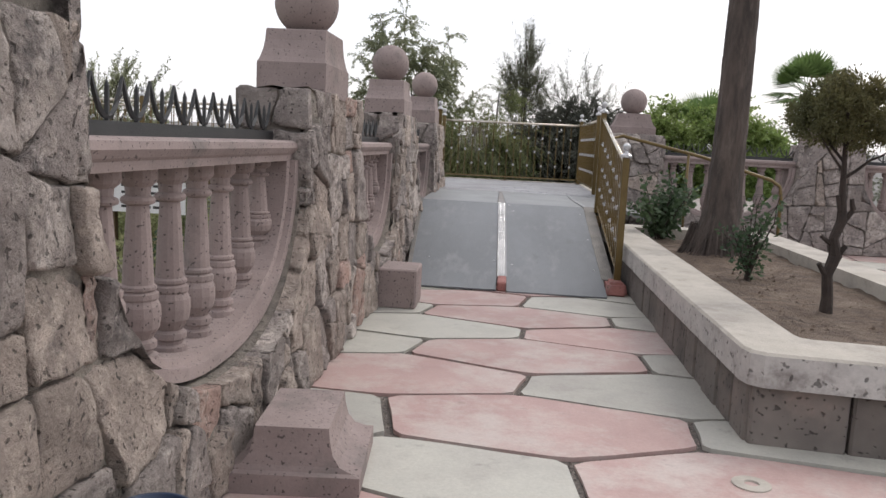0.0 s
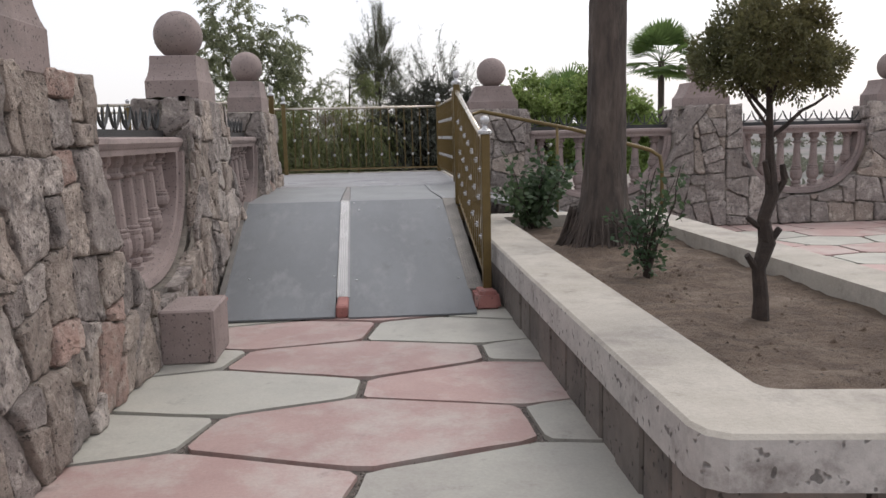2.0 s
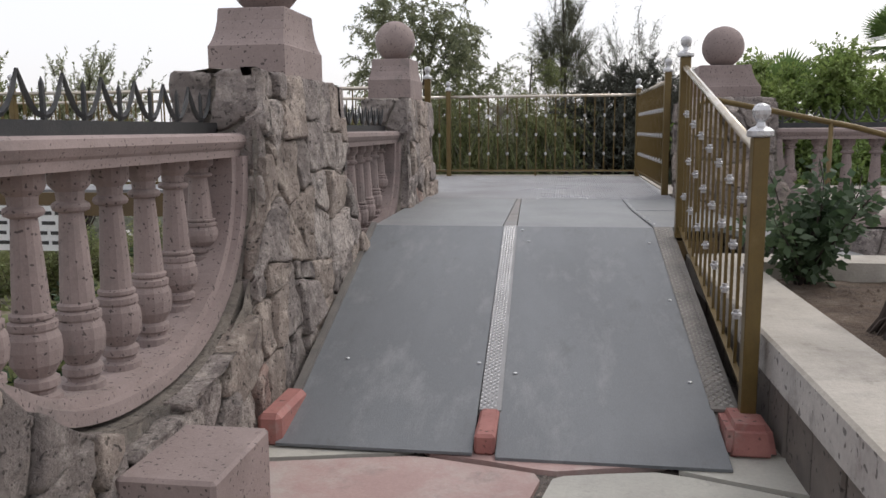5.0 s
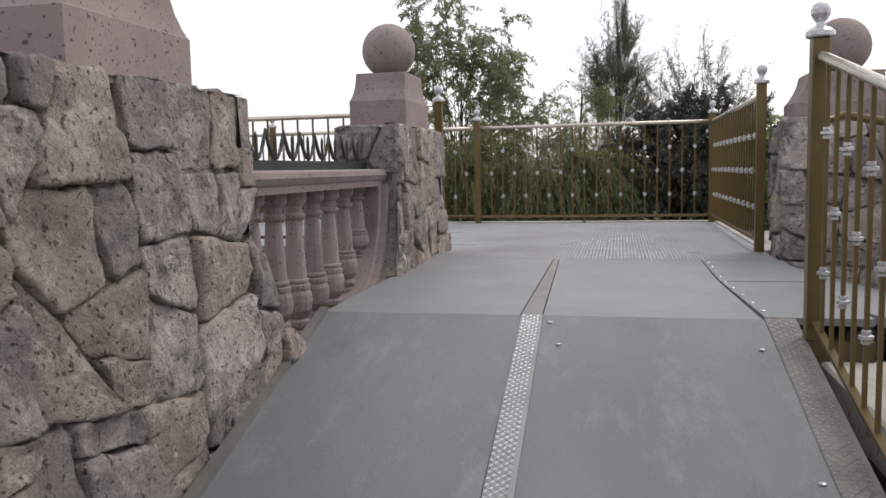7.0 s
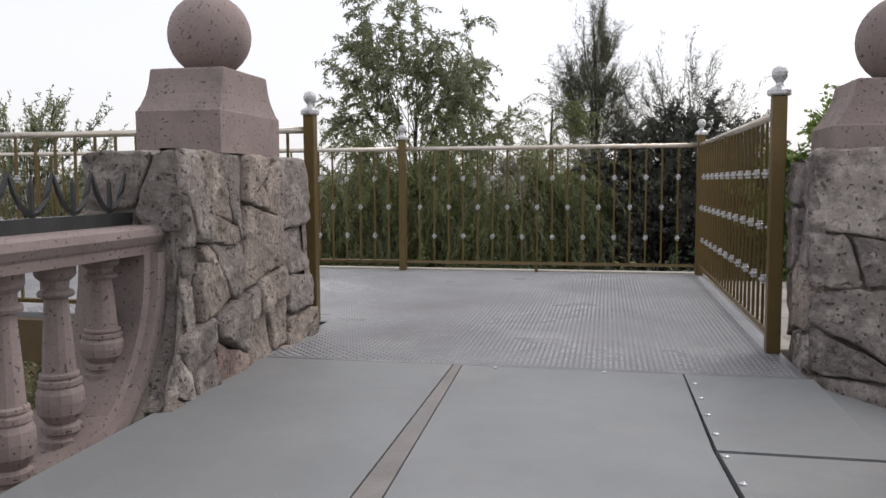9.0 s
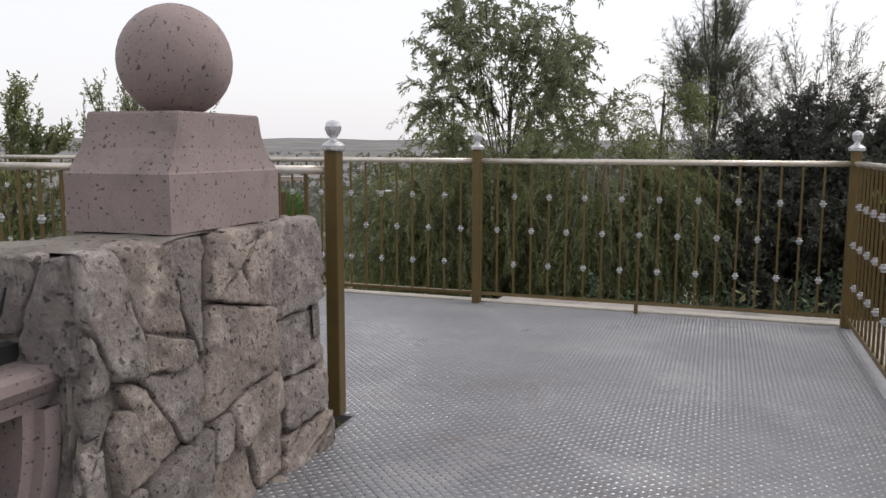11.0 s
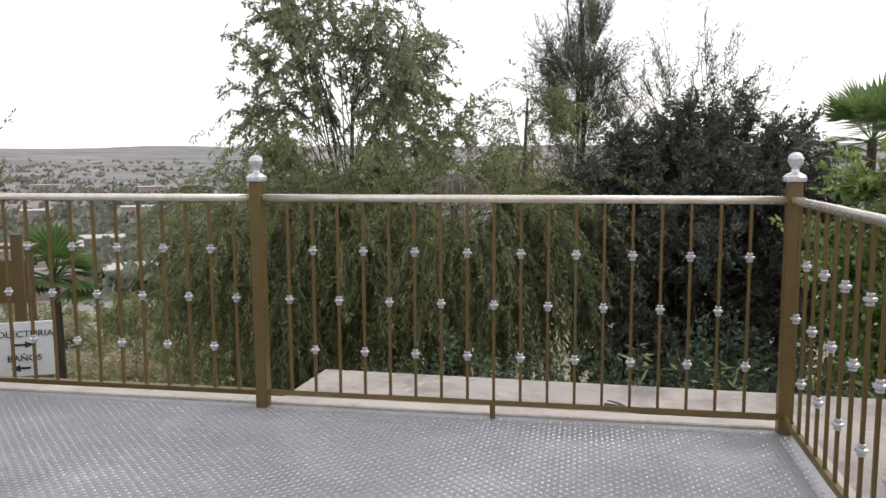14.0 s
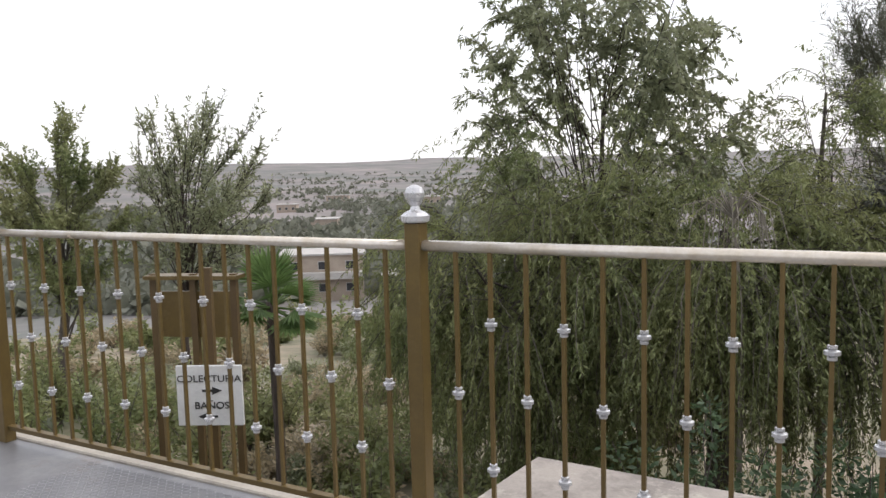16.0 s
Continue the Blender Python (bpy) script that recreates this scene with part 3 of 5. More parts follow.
def balustrade(place, bay, count, group):
    th = thing("balustrade", "pink carved stone balustrade with turned balusters in a rounded stone frame", "balustrade", group)
    a, b = bay
    # moulded top rail
    prof = [(-0.11, 1.135), (0.12, 1.135), (0.125, 1.165), (0.135, 1.175), (0.15, 1.2), (0.145, 1.225), (0.12, RAIL_TOP), (-0.12, RAIL_TOP), (-0.15, 1.2), (-0.125, 1.165)]
    bm = bmesh.new()
    ends = [[bm.verts.new(place(u, d, z)) for d, z in prof] for u in (a - 0.02, a + (b - a) * 0.52, b + 0.02)]
    for e, f in zip(ends, ends[1:]):
        for i in range(len(prof)):
            bm.faces.new((e[i], e[(i + 1) % len(prof)], f[(i + 1) % len(prof)], f[i]))
    bm.faces.new(ends[0])
    bm.faces.new(ends[-1][::-1])
    part("top_rail", bm, M_CANTERA, th)
    # rounded frame with two steps
    bm = bmesh.new()
    n = 36
    c, h = (a + b) / 2, (b - a) / 2
    prev = None
    for i in range(n + 1):
        ang = math.pi * i / n
        cs, sn = -math.cos(ang), math.sin(ang)
        sup = (abs(cs) ** 2.3 + abs(sn) ** 2.1) ** -0.45
        dirv = (cs * sup * h, -sn * sup * 0.77)
        row = []
        for off, d in ((0.0, -0.15), (0.075, -0.15), (0.078, 0.115), (0.05, 0.122), (0.045, 0.15), (0.0, 0.155)):
            f = 1 - off / (h if abs(cs) > 0.7 else 0.82)
            row.append(bm.verts.new(place(c + dirv[0] * f, d, 1.14 + dirv[1] * f)))
        if prev:
            for k in range(6):
                bm.faces.new((prev[k], row[k], row[(k + 1) % 6], prev[(k + 1) % 6]))
        prev = row
    part("frame", bm, M_CANTERA, th)
    for k in range(count):
        u = a + (b - a) * (k + 0.72) / (count + 0.44)
        t = min(1, abs(u - c) / h)
        z0 = 1.14 - 0.70 * (1 - t ** 2.3) ** 0.5 - 0.02
        bm = lathe(bmesh.new(), [(r * 1.06, z * (1.137 - z0)) for r, z in BALUSTER], 14)
        o = part("baluster", bm, M_CANTERA, th, smooth=False)
        o.location = place(u, 0.0, z0)
    return th


def spike_strip(place, bay, group):
    th = thing("iron_spike_strip", "black wrought iron spike strip along a stone rail", "spike strip", group)
    a, b = bay
    bm = bmesh.new()
    vs = [bm.verts.new(place(u, d, z)) for u in (a - 0.01, b + 0.01) for d, z in ((-0.02, RAIL_TOP - 0.002), (0.02, RAIL_TOP - 0.002), (0.02, RAIL_TOP + 0.045), (-0.02, RAIL_TOP + 0.045))]
    for i in range(4):
        bm.faces.new((vs[i], vs[(i + 1) % 4], vs[4 + (i + 1) % 4], vs[4 + i]))
    bm.faces.new(vs[:4])
    bm.faces.new(vs[4:])
    part("bar", bm, M_IRON, th)
    n = round((b - a) / 0.2)
    w = (b - a) / n
    for k in range(n):
        u = a + w * k
        bm = bmesh.new()
        pts = []
        for q in range(9):
            s = q / 8
            pts.append(place(u + w * s, 0.0, RAIL_TOP + 0.055 + 0.13 * abs(2 * s - 1) ** 2.2))
        tube(bm, pts, [0.005] + [0.0095] * 7 + [0.005], 4, 0.78)
        part("scroll", bm, M_IRON, th)
        bm = bmesh.new()
        tube(bm, [place(u + w / 2, 0, RAIL_TOP + 0.03), place(u + w / 2, 0, RAIL_TOP + 0.15), place(u + w / 2, 0, RAIL_TOP + 0.17)], [0.0095, 0.008, 0.001], 4, 0.78)
        part("spike", bm, M_IRON, th)
    return th


def finial(at, along_y, rnd):
    th = thing("ball_finial", "pink stone ball on a flared square base, pitted", "finial", "ball finials on the wall", at=at)
    bm = bmesh.new()
    lx, ly = 0.192, 0.3
    levels = [(1.0, 1.0, -0.05), (1.0, 1.0, 0.125), (0.975, 0.985, 0.13), (0.94, 0.92, 0.155), (0.9, 0.83, 0.2), (0.885, 0.76, 0.25), (0.88, 0.72, 0.305), (0.865, 0.705, 0.312)]
    prev = None
    for fx, fy, z in levels:
        x, y = lx * fx, ly * fy
        ring = [bm.verts.new(p) for p in ((-x, -y, z), (x, -y, z), (x, y, z), (-x, y, z))]
        if prev:
            for i in range(4):
                bm.faces.new((prev[i], prev[(i + 1) % 4], ring[(i + 1) % 4], ring[i]))
        else:
            bm.faces.new(ring[::-1])
        prev = ring
    bm.faces.new(prev)
    base = part("base", bm, M_CANTERA, th)
    bm = bmesh.new()
    bmesh.ops.create_uvsphere(bm, u_segments=28, v_segments=18, radius=0.182)
    for v in bm.verts:
        v.co.z += 0.312 + 0.168
    part("ball", bm, M_CANTERA, th, smooth=True)
    if not along_y:
        th.rotation_euler = (0, 0, math.pi / 2 + rnd.uniform(-0.02, 0.02))
    return th


def west(u, d, z):
    return (-1.0 + d, u, z)


def north(u, d, z):
    return (u, 12.55 - d, z)


WEST_PILLARS = ((1.45, 2.86), (5.0, 6.38), (8.24, 9.62), (11.57, 12.8))
WEST_BAYS = ((2.86, 5.0), (6.38, 8.24), (9.62, 11.57))
rubble_wall("wall_west", west, WEST_PILLARS, WEST_BAYS, 1.45, 12.8, (1.75, 1.51, 1.51, 1.51), "rubble stone wall with pillars and rounded openings", random.Random(11), 0.4, ((5, 4.5, 1.9, 1.6), (5, 4.5, 0.6, 2.2)))
for bay in WEST_BAYS:
    balustrade(west, bay, 8, "balustrades of the long wall")
    spike_strip(west, bay, "spike strips of the long wall")
for x, y, z in ((-0.985, 5.62, 1.53), (-1.01, 8.98, 1.525), (-1.035, 12.31, 1.56)):
    finial((x, y, z), True, rnd)

NORTH_PILLARS = ((1.5, 2.33), (4.13, 5.02), (6.66, 7.55), (9.2, 10.1))
NORTH_BAYS = ((2.33, 4.13), (5.02, 6.66), (7.55, 9.2))
rubble_wall("wall_north", north, NORTH_PILLARS, NORTH_BAYS, 1.5, 10.1, (1.47, 1.47, 1.47, 1.47), "rubble stone wall behind the planter", random.Random(17), 0.46, ((8, 2, 0.4, 0.4), (8, 2, 0.4, 0.4)))
for bay in NORTH_BAYS:
    balustrade(north, bay, 7, "balustrades of the cross wall")
    spike_strip(north, bay, "spike strips of the cross wall")
for x in (1.9, 4.57, 7.1, 9.65):
    finial((x, 12.6, 1.475), False, rnd)
# plain return of the wall behind the camera and to the side
bm = bmesh.new()
box(bm, -1.2, -0.8, -9, 1.45, -0.05, 1.5, 0.02)
tagged(part("wall_south_run", bm, M_MORTAR), "plain rubble wall running on behind", "stone wall", kind="structure")


# ---- ramp, landing and railings ----
DECK = 0.62
RAMP_Y0, RAMP_Y1, RAMP_Z = 7.82, 10.27, 0.6


def ramp_z(y):
    return 0.015 + (RAMP_Z - 0.015) * (y - RAMP_Y0) / (RAMP_Y1 - RAMP_Y0)


def sloped(bm, x0, x1, y0, y1, lift=0.0, thick=0.012, x0b=None, x1b=None):
    x0b, x1b = x0 if x0b is None else x0b, x1 if x1b is None else x1b
    pts = [(x0, y0, ramp_z(y0) + lift), (x1, y0, ramp_z(y0) + lift), (x1b, y1, ramp_z(y1) + lift), (x0b, y1, ramp_z(y1) + lift)]
    hi = [bm.verts.new(p) for p in pts]
    lo = [bm.verts.new((p[0], p[1], p[2] - thick)) for p in pts]
    bm.faces.new(hi)
    bm.faces.new(lo[::-1])
    for i in range(4):
        bm.faces.new((hi[i], hi[(i + 1) % 4], lo[(i + 1) % 4], lo[i]))
    return bm


def tread_bars(name, pitch, length, width, height, rows, material, parent, spot):
    """A herringbone of raised bars over rows = (x0, x1, y0, y1); spot(x, y) gives the x and height on the plate."""
    x0, x1, y0, y1 = rows
    vs, fs = [], []
    h, w = length / 2, width / 2
    for i in range(int((x1 - x0) / pitch)):
        for j in range(int((y1 - y0) / pitch)):
            cx, cy = x0 + (i + 0.5) * pitch, y0 + (j + 0.5) * pitch
            a = 0.785 if (i + j) % 2 else -0.785
            ca, sa = math.cos(a), math.sin(a)
            b = len(vs)
            for p, q, z in ((-h, 0, 0), (0, -w, 0), (h, 0, 0), (0, w, 0), (-h * 0.5, 0, height), (h * 0.5, 0, height)):
                x, y = cx + p * ca - q * sa, cy + p * sa + q * ca
                gx, gz = spot(x, y)
                vs.append((gx, y, gz + z))
            fs += [(b, b + 1, b + 4), (b + 1, b + 5, b + 4), (b + 1, b + 2, b + 5), (b + 2, b + 3, b + 5), (b + 3, b + 4, b + 5), (b + 3, b, b + 4)]
    ob = pymesh(name, vs, fs, material, parent)
    ob["kind"] = "stuff"
    return ob


def lean_x(x, y, shift):
    """Strips lean towards the wall as they climb."""
    return x + shift * (y - RAMP_Y0) / (RAMP_Y1 - RAMP_Y0)


ramp = thing("wheelchair_ramp", "grey painted steel plate ramp with bright tread strip", "ramp")
part("plate", sloped(bmesh.new(), -0.62, 0.165, RAMP_Y0 + 0.02, RAMP_Y1, x0b=-0.78, x1b=0.11), M_PLATE, ramp)
part("plate", sloped(bmesh.new(), 0.255, 1.12, RAMP_Y0, RAMP_Y1, x0b=0.2, x1b=1.08), M_PLATE, ramp)
part("tread_strip", sloped(bmesh.new(), 0.165, 0.255, 8.12, RAMP_Y1, 0.006, x0b=0.11, x1b=0.2), M_STRIP, ramp, "bright diamond tread strip")
part("side_strip", sloped(bmesh.new(), 1.105, 1.215, 8.2, RAMP_Y1 + 0.01, 0.003, x0b=1.082, x1b=1.2), M_EDGE, ramp, "grimy tread plate edge")
tread_bars("tread_pattern", 0.0152, 0.019, 0.007, 0.0028, (0.168, 0.256, 8.13, RAMP_Y1 - 0.01), M_STRIPBAR, ramp, lambda x, y: (lean_x(x, y, -0.055), ramp_z(y) + 0.0062))
tread_bars("tread_pattern", 0.02, 0.025, 0.009, 0.003, (1.105, 1.205, 8.22, RAMP_Y1), M_EDGEBAR, ramp, lambda x, y: (lean_x(x, y, -0.022), ramp_z(y) + 0.0032))
part("side_flange", sloped(bmesh.new(), -0.655, -0.618, RAMP_Y0 + 0.25, RAMP_Y1, 0.022, 0.04, x0b=-0.8, x1b=-0.762), M_EDGE, ramp, "worn steel edge")
bm = bmesh.new()
pts = [(RAMP_Y0 + 0.3, -0.01), (RAMP_Y1, -0.01), (RAMP_Y1, RAMP_Z - 0.02), (RAMP_Y0 + 0.3, ramp_z(RAMP_Y0 + 0.3) - 0.02)]
lo, hi = [bm.verts.new((-0.6, y, z)) for y, z in pts], [bm.verts.new((1.15, y, z)) for y, z in pts]
bm.faces.new(lo), bm.faces.new(hi[::-1])
for i in range(4):
    bm.faces.new((lo[i], lo[(i + 1) % 4], hi[(i + 1) % 4], hi[i]))
part("base", bm, M_KERB, ramp)
bm = box(bmesh.new(), 0.17, 0.25, 7.86, 8.13, 0.0, 0.085, 0.012)
for v in bm.verts:
    v.co.z += 0.05 * (v.co.y - 7.86) * (1 if v.co.z > 0.04 else 0)
part("strip_end", bm, M_RED, ramp, "red painted stone end")
bolt = None
for x, y in ((0.125, 8.5), (0.125, 9.9), (0.295, 8.42), (0.285, 10.0), (0.14, 10.2), (0.235, 10.2), (1.05, 8.4), (1.03, 10.0), (-0.5, 8.5), (1.06, 9.2)):
    if bolt is None:
        bolt = part("bolt", lathe(bmesh.new(), [(0.011, 0), (0.011, 0.004), (0.006, 0.007), (0.001, 0.007)], 8), M_SILVER, ramp)
        bolt.location = (x, y, ramp_z(y))
    else:
        share("bolt", bolt, pose(x, y, ramp_z(y)), ramp)

bm = bmesh.new()
lump = bmesh.ops.create_cube(bm, size=1.0)["verts"]
for v in lump:
    k = 0.78 if v.co.z > 0 else 1
    v.co = Vector((1.215 + v.co.x * 0.2 * k, 8.1 + v.co.y * 0.3 * k, 0.055 + v.co.z * 0.13))
bmesh.ops.bevel(bm, geom=bm.edges[:], offset=0.025, segments=2, affect="EDGES")
tagged(part("post_footing", bm, M_RED), "red painted stone footing at the foot of the railing", "footing")
bm = box(bmesh.new(), -0.70, -0.6, 7.85, 8.2, -0.01, 0.13, 0.02)
tagged(part("edge_footing", bm, M_RED), "red painted stone lump beside the ramp and wall", "footing")

deck = tagged(new("landing_deck"), "raised steel landing with painted plates and worn tread plate", "deck", kind="structure")


def plate(x0, x1, y0, y1, material, name="deck_plate", top=DECK, poly=None):
    bm = bmesh.new()
    if poly:
        prism(bm, poly, top - 0.03, top)
    else:
        box(bm, x0, x1, y0, y1, top - 0.03, top)
    return part(name, bm, material, deck)


T0 = 0.6


def landing_plate(poly, material):
    bm = bmesh.new()
    hi = [bm.verts.new((x, y, T0 + (DECK - T0) * (y - RAMP_Y1) / (12.2 - RAMP_Y1))) for x, y in poly]
    lo = [bm.verts.new((v.co.x, v.co.y, v.co.z - 0.03)) for v in hi]
    n = len(poly)
    bm.faces.new(hi), bm.faces.new(lo[::-1])
    for i in range(n):
        bm.faces.new((hi[i], hi[(i + 1) % n], lo[(i + 1) % n], lo[i]))
    return part("deck_plate", bm, material, deck)


landing_plate([(-0.78, 10.272), (0.1, 10.272), (0.085, 12.195), (-0.78, 12.195)], M_PLATE2)
landing_plate([(0.2, 10.272), (1.075, 10.272), (1.02, 11.3), (1.015, 12.195), (0.13, 12.195)], M_PLATE2)
landing_plate([(0.106, 10.276), (0.194, 10.276), (0.125, 12.195), (0.092, 12.195)], M_RUST)
landing_plate([(1.094, 10.32), (1.5, 10.32), (1.5, 11.282), (1.035, 11.282)], M_PLATE2)
landing_plate([(1.032, 11.305), (1.5, 11.305), (1.5, 12.195), (1.022, 12.195)], M_PLATE2)
for k in range(9):
    y = 10.45 + 0.2 * k
    share("screw", bolt, pose(1.105 - 0.07 * min(1, (y - 10.28) / 1.0) + 0.012, y, T0 + 0.019 * (y - RAMP_Y1) / 1.93), deck)
    if k % 4 == 1:
        share("screw", bolt, pose(0.16 + 0.11 * k, 12.165, DECK), deck)
plate(0, 0, 0, 0, M_DIAMOND, poly=[(-0.79, 12.2), (1.48, 12.2), (1.48, 13.1), (-0.79, 13.1)])
plate(-9.0, 1.48, 13.1, 15.74, M_DIAMOND)
tread_bars("tread_pattern", 0.0235, 0.026, 0.009, 0.0024, (-2.8, 1.47, 12.22, 15.72), M_STUD, deck, lambda x, y: (x if y > 13.1 else max(x, -0.78), DECK + 0.0004))
bm = box(bmesh.new(), -9.0, 1.5, 15.744, 15.85, DECK - 0.12, DECK + 0.012, 0.006)
part("edge_kerb", bm, M_CONC, deck, "pale concrete edge")
bm = box(bmesh.new(), 1.484, 1.56, 12.72, 15.74, DECK - 0.12, DECK + 0.008, 0.006)
part("edge_kerb", bm, M_CONC, deck)
bm = box(bmesh.new(), -9.0, -0.9, 13.02, 13.095, DECK - 0.28, DECK - 0.03)
part("beam", bm, M_BROWN, deck, "brown painted steel beam")
bm = box(bmesh.new(), -0.78, 1.5, 10.3, 15.7, DECK - 0.24, DECK - 0.11)
part("frame", bm, M_BROWN, deck)
for x in (-3.2, -6.0, -8.6):
    for y in (13.15, 15.6):
        part("leg", box(bmesh.new(), x - 0.05, x + 0.05, y - 0.05, y + 0.05, -1.8, DECK - 0.04), M_BROWN, deck)


def post_mesh(h):
    return box(bmesh.new(), -0.03, 0.03, -0.03, 0.03, 0, h, 0.004)


def cap_mesh():
    return lathe(bmesh.new(), [(0.045, 0.0), (0.05, 0.006), (0.05, 0.022), (0.036, 0.034), (0.018, 0.042), (0.015, 0.055), (0.024, 0.066), (0.033, 0.084), (0.034, 0.1), (0.027, 0.117), (0.012, 0.126), (0.002, 0.128)], 14)


KNOB = ((0.007, -0.022), (0.0135, -0.02), (0.0135, -0.012), (0.009, -0.009), (0.0215, -0.005), (0.0215, 0.005), (0.009, 0.009), (0.0135, 0.012), (0.0135, 0.02), (0.007, 0.022))
SHARED = {}


def railing(p0, p1, label, first_post=True, last_post=True, post_h=1.13, posts=(), phase=0, bar_h=1.05, spacing=0.1286, drop0=0.0, first_gap=None):
    """A bar railing along a straight line, level or sloping."""
    p0, p1 = Vector(p0), Vector(p1)
    flat = Vector((p1.x - p0.x, p1.y - p0.y, 0))
    ln = flat.length
    yaw = math.atan2(flat.y, flat.x)
    rise = (p1.z - p0.z) / ln
    th = thing("metal_railing", label, "railing", "railings of the deck", at=p0)
    th.rotation_euler = (0, 0, yaw)

    def beam(name, z, r, material, flat_top=False):
        bm = bmesh.new()
        tube(bm, [(0, 0, z), (ln, 0, z + rise * ln)], r, 8 if not flat_top else 4, 0.785)
        return part(name, bm, material, th, smooth=not flat_top)

    # handrail paler than the other bars: its highlight is in the colour
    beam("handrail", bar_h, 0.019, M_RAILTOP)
    beam("bottom_rail", 0.075, 0.017, M_GOLD, True)
    spots = ([0.0] if first_post else []) + list(posts) + ([ln] if last_post else [])
    for s in spots:
        po = part("post", post_mesh(post_h + drop0), M_GOLD, th)
        po.location = (s, 0, rise * s - drop0)
        c = part("cap", cap_mesh(), M_SILVER, po, "silver painted ball cap")
        c.location = (0, 0, post_h + drop0)
    n = max(1, round(ln / spacing))
    step, lead = ln / n, 0.0
    if first_gap is not None:
        step, lead = spacing, first_gap - spacing
        n = int((ln - lead) / step) + 1
    if "bar" not in SHARED:
        bm = box(bmesh.new(), -0.0065, 0.0065, -0.0065, 0.0065, 0.08, 1.045)
        SHARED["bar"] = bm_bar = bpy.data.meshes.new("bar")
        bm.to_mesh(bm_bar)
        bm.free()
        bm_bar.materials.append(M_GOLD)
        bm = lathe(bmesh.new(), KNOB, 10)
        SHARED["knob"] = km = bpy.data.meshes.new("collar")
        bmesh.ops.recalc_face_normals(bm, faces=bm.faces)
        bm.to_mesh(km)
        bm.free()
        km.materials.append(M_SILVER)
    for k in range(1, n):
        s = lead + step * k
        if any(abs(s - q) < 0.05 for q in spots):
            continue
        bar = new("bar", SHARED["bar"])
        bar.parent = th
        bar.location = (s, 0, rise * s)
        for h in ((0.795, 0.3) if (k + phase) % 2 == 0 else (0.55,)):
            kn = new("collar", SHARED["knob"])
            kn.parent = bar
            kn.location = (0, 0, h)
    return th


LBL = "gold painted steel bar railing with silver collars"
railing((-1.027, 15.71, DECK), (1.45, 15.71, DECK), LBL + " along the deck edge", spacing=0.1265, first_gap=0.153)
railing((-1.027, 15.71, DECK), (-3.45, 15.71, DECK), LBL + " along the deck edge", first_post=False)
railing((-3.45, 15.71, DECK), (-5.9, 15.71, DECK), LBL + " along the deck edge", first_post=False)
railing((-5.9, 15.71, DECK), (-8.4, 15.71, DECK), LBL + " along the deck edge", first_post=False)
railing((1.45, 15.71, DECK), (1.44, 12.68, DECK), LBL + " beside the stone pillar", first_post=False)
railing((-0.87, 13.1, DECK), (-3.1, 13.1, DECK), LBL + " beside the pillar")
railing((-3.1, 13.1, DECK), (-5.5, 13.1, DECK), LBL, first_post=False)
railing((-5.5, 13.1, DECK), (-8.0, 13.1, DECK), LBL, first_post=False)
railing((1.235, 8.16, ramp_z(8.16)), (1.225, 10.1, ramp_z(10.1)), "gold painted steel bar railing sloping up beside the ramp", post_h=1.11)
part_leg = box(bmesh.new(), 0.12, 0.145, 15.7, 15.72, DECK, DECK + 0.08)
tagged(part("rail_support", part_leg, M_GOLD), "short steel foot under the railing", "support")

# side ramp with handrail
side = thing("side_ramp", "grey steel side ramp going down beside the planter", "ramp")
bm = bmesh.new()
pts = [(1.505, 10.5, 0.6), (1.505, 12.15, 0.6), (3.6, 12.15, 0.0), (3.6, 10.5, 0.0)]
hi = [bm.verts.new(p) for p in pts]
lo = [bm.verts.new((p[0], p[1], p[2] - 0.04)) for p in pts]
bm.faces.new(hi), bm.faces.new(lo[::-1])
for i in range(4):
    bm.faces.new((hi[i], hi[(i + 1) % 4], lo[(i + 1) % 4], lo[i]))
part("plate", bm, M_PLATE2, side)
hand = thing("handrail", "brown tubular handrail sloping down beside the side ramp", "handrail")
bm = bmesh.new()
tube(bm, [(1.5, 11.2, 1.3), (1.5, 11.25, 1.42), (1.6, 11.25, 1.45), (2.55, 11.1, 1.24), (3.35, 10.9, 1.0), (3.45, 10.88, 0.93), (3.47, 10.87, 0.8), (3.48, 10.87, 0.02)], 0.022, 8)
part("tube", bm, M_GOLD, hand, smooth=True)
bm = tube(bmesh.new(), [(2.4, 11.12, 0.3), (2.4, 11.12, 1.27)], 0.018, 8)
part("upright", bm, M_GOLD, hand, smooth=True)
bm = tube(bmesh.new(), [(1.5, 11.2, 0.55), (1.5, 11.2, 1.31)], 0.02, 8)
part("upright", bm, M_GOLD, hand, smooth=True)

# ---- planter ----
planter = thing("planter", "raised concrete planter with chipped white rim over dark block walls", "planter")
KX, KY0, KY1, KX1 = 1.40, 4.72, 10.35, 3.2
rim_z0, rim_z1 = 0.275, 0.43


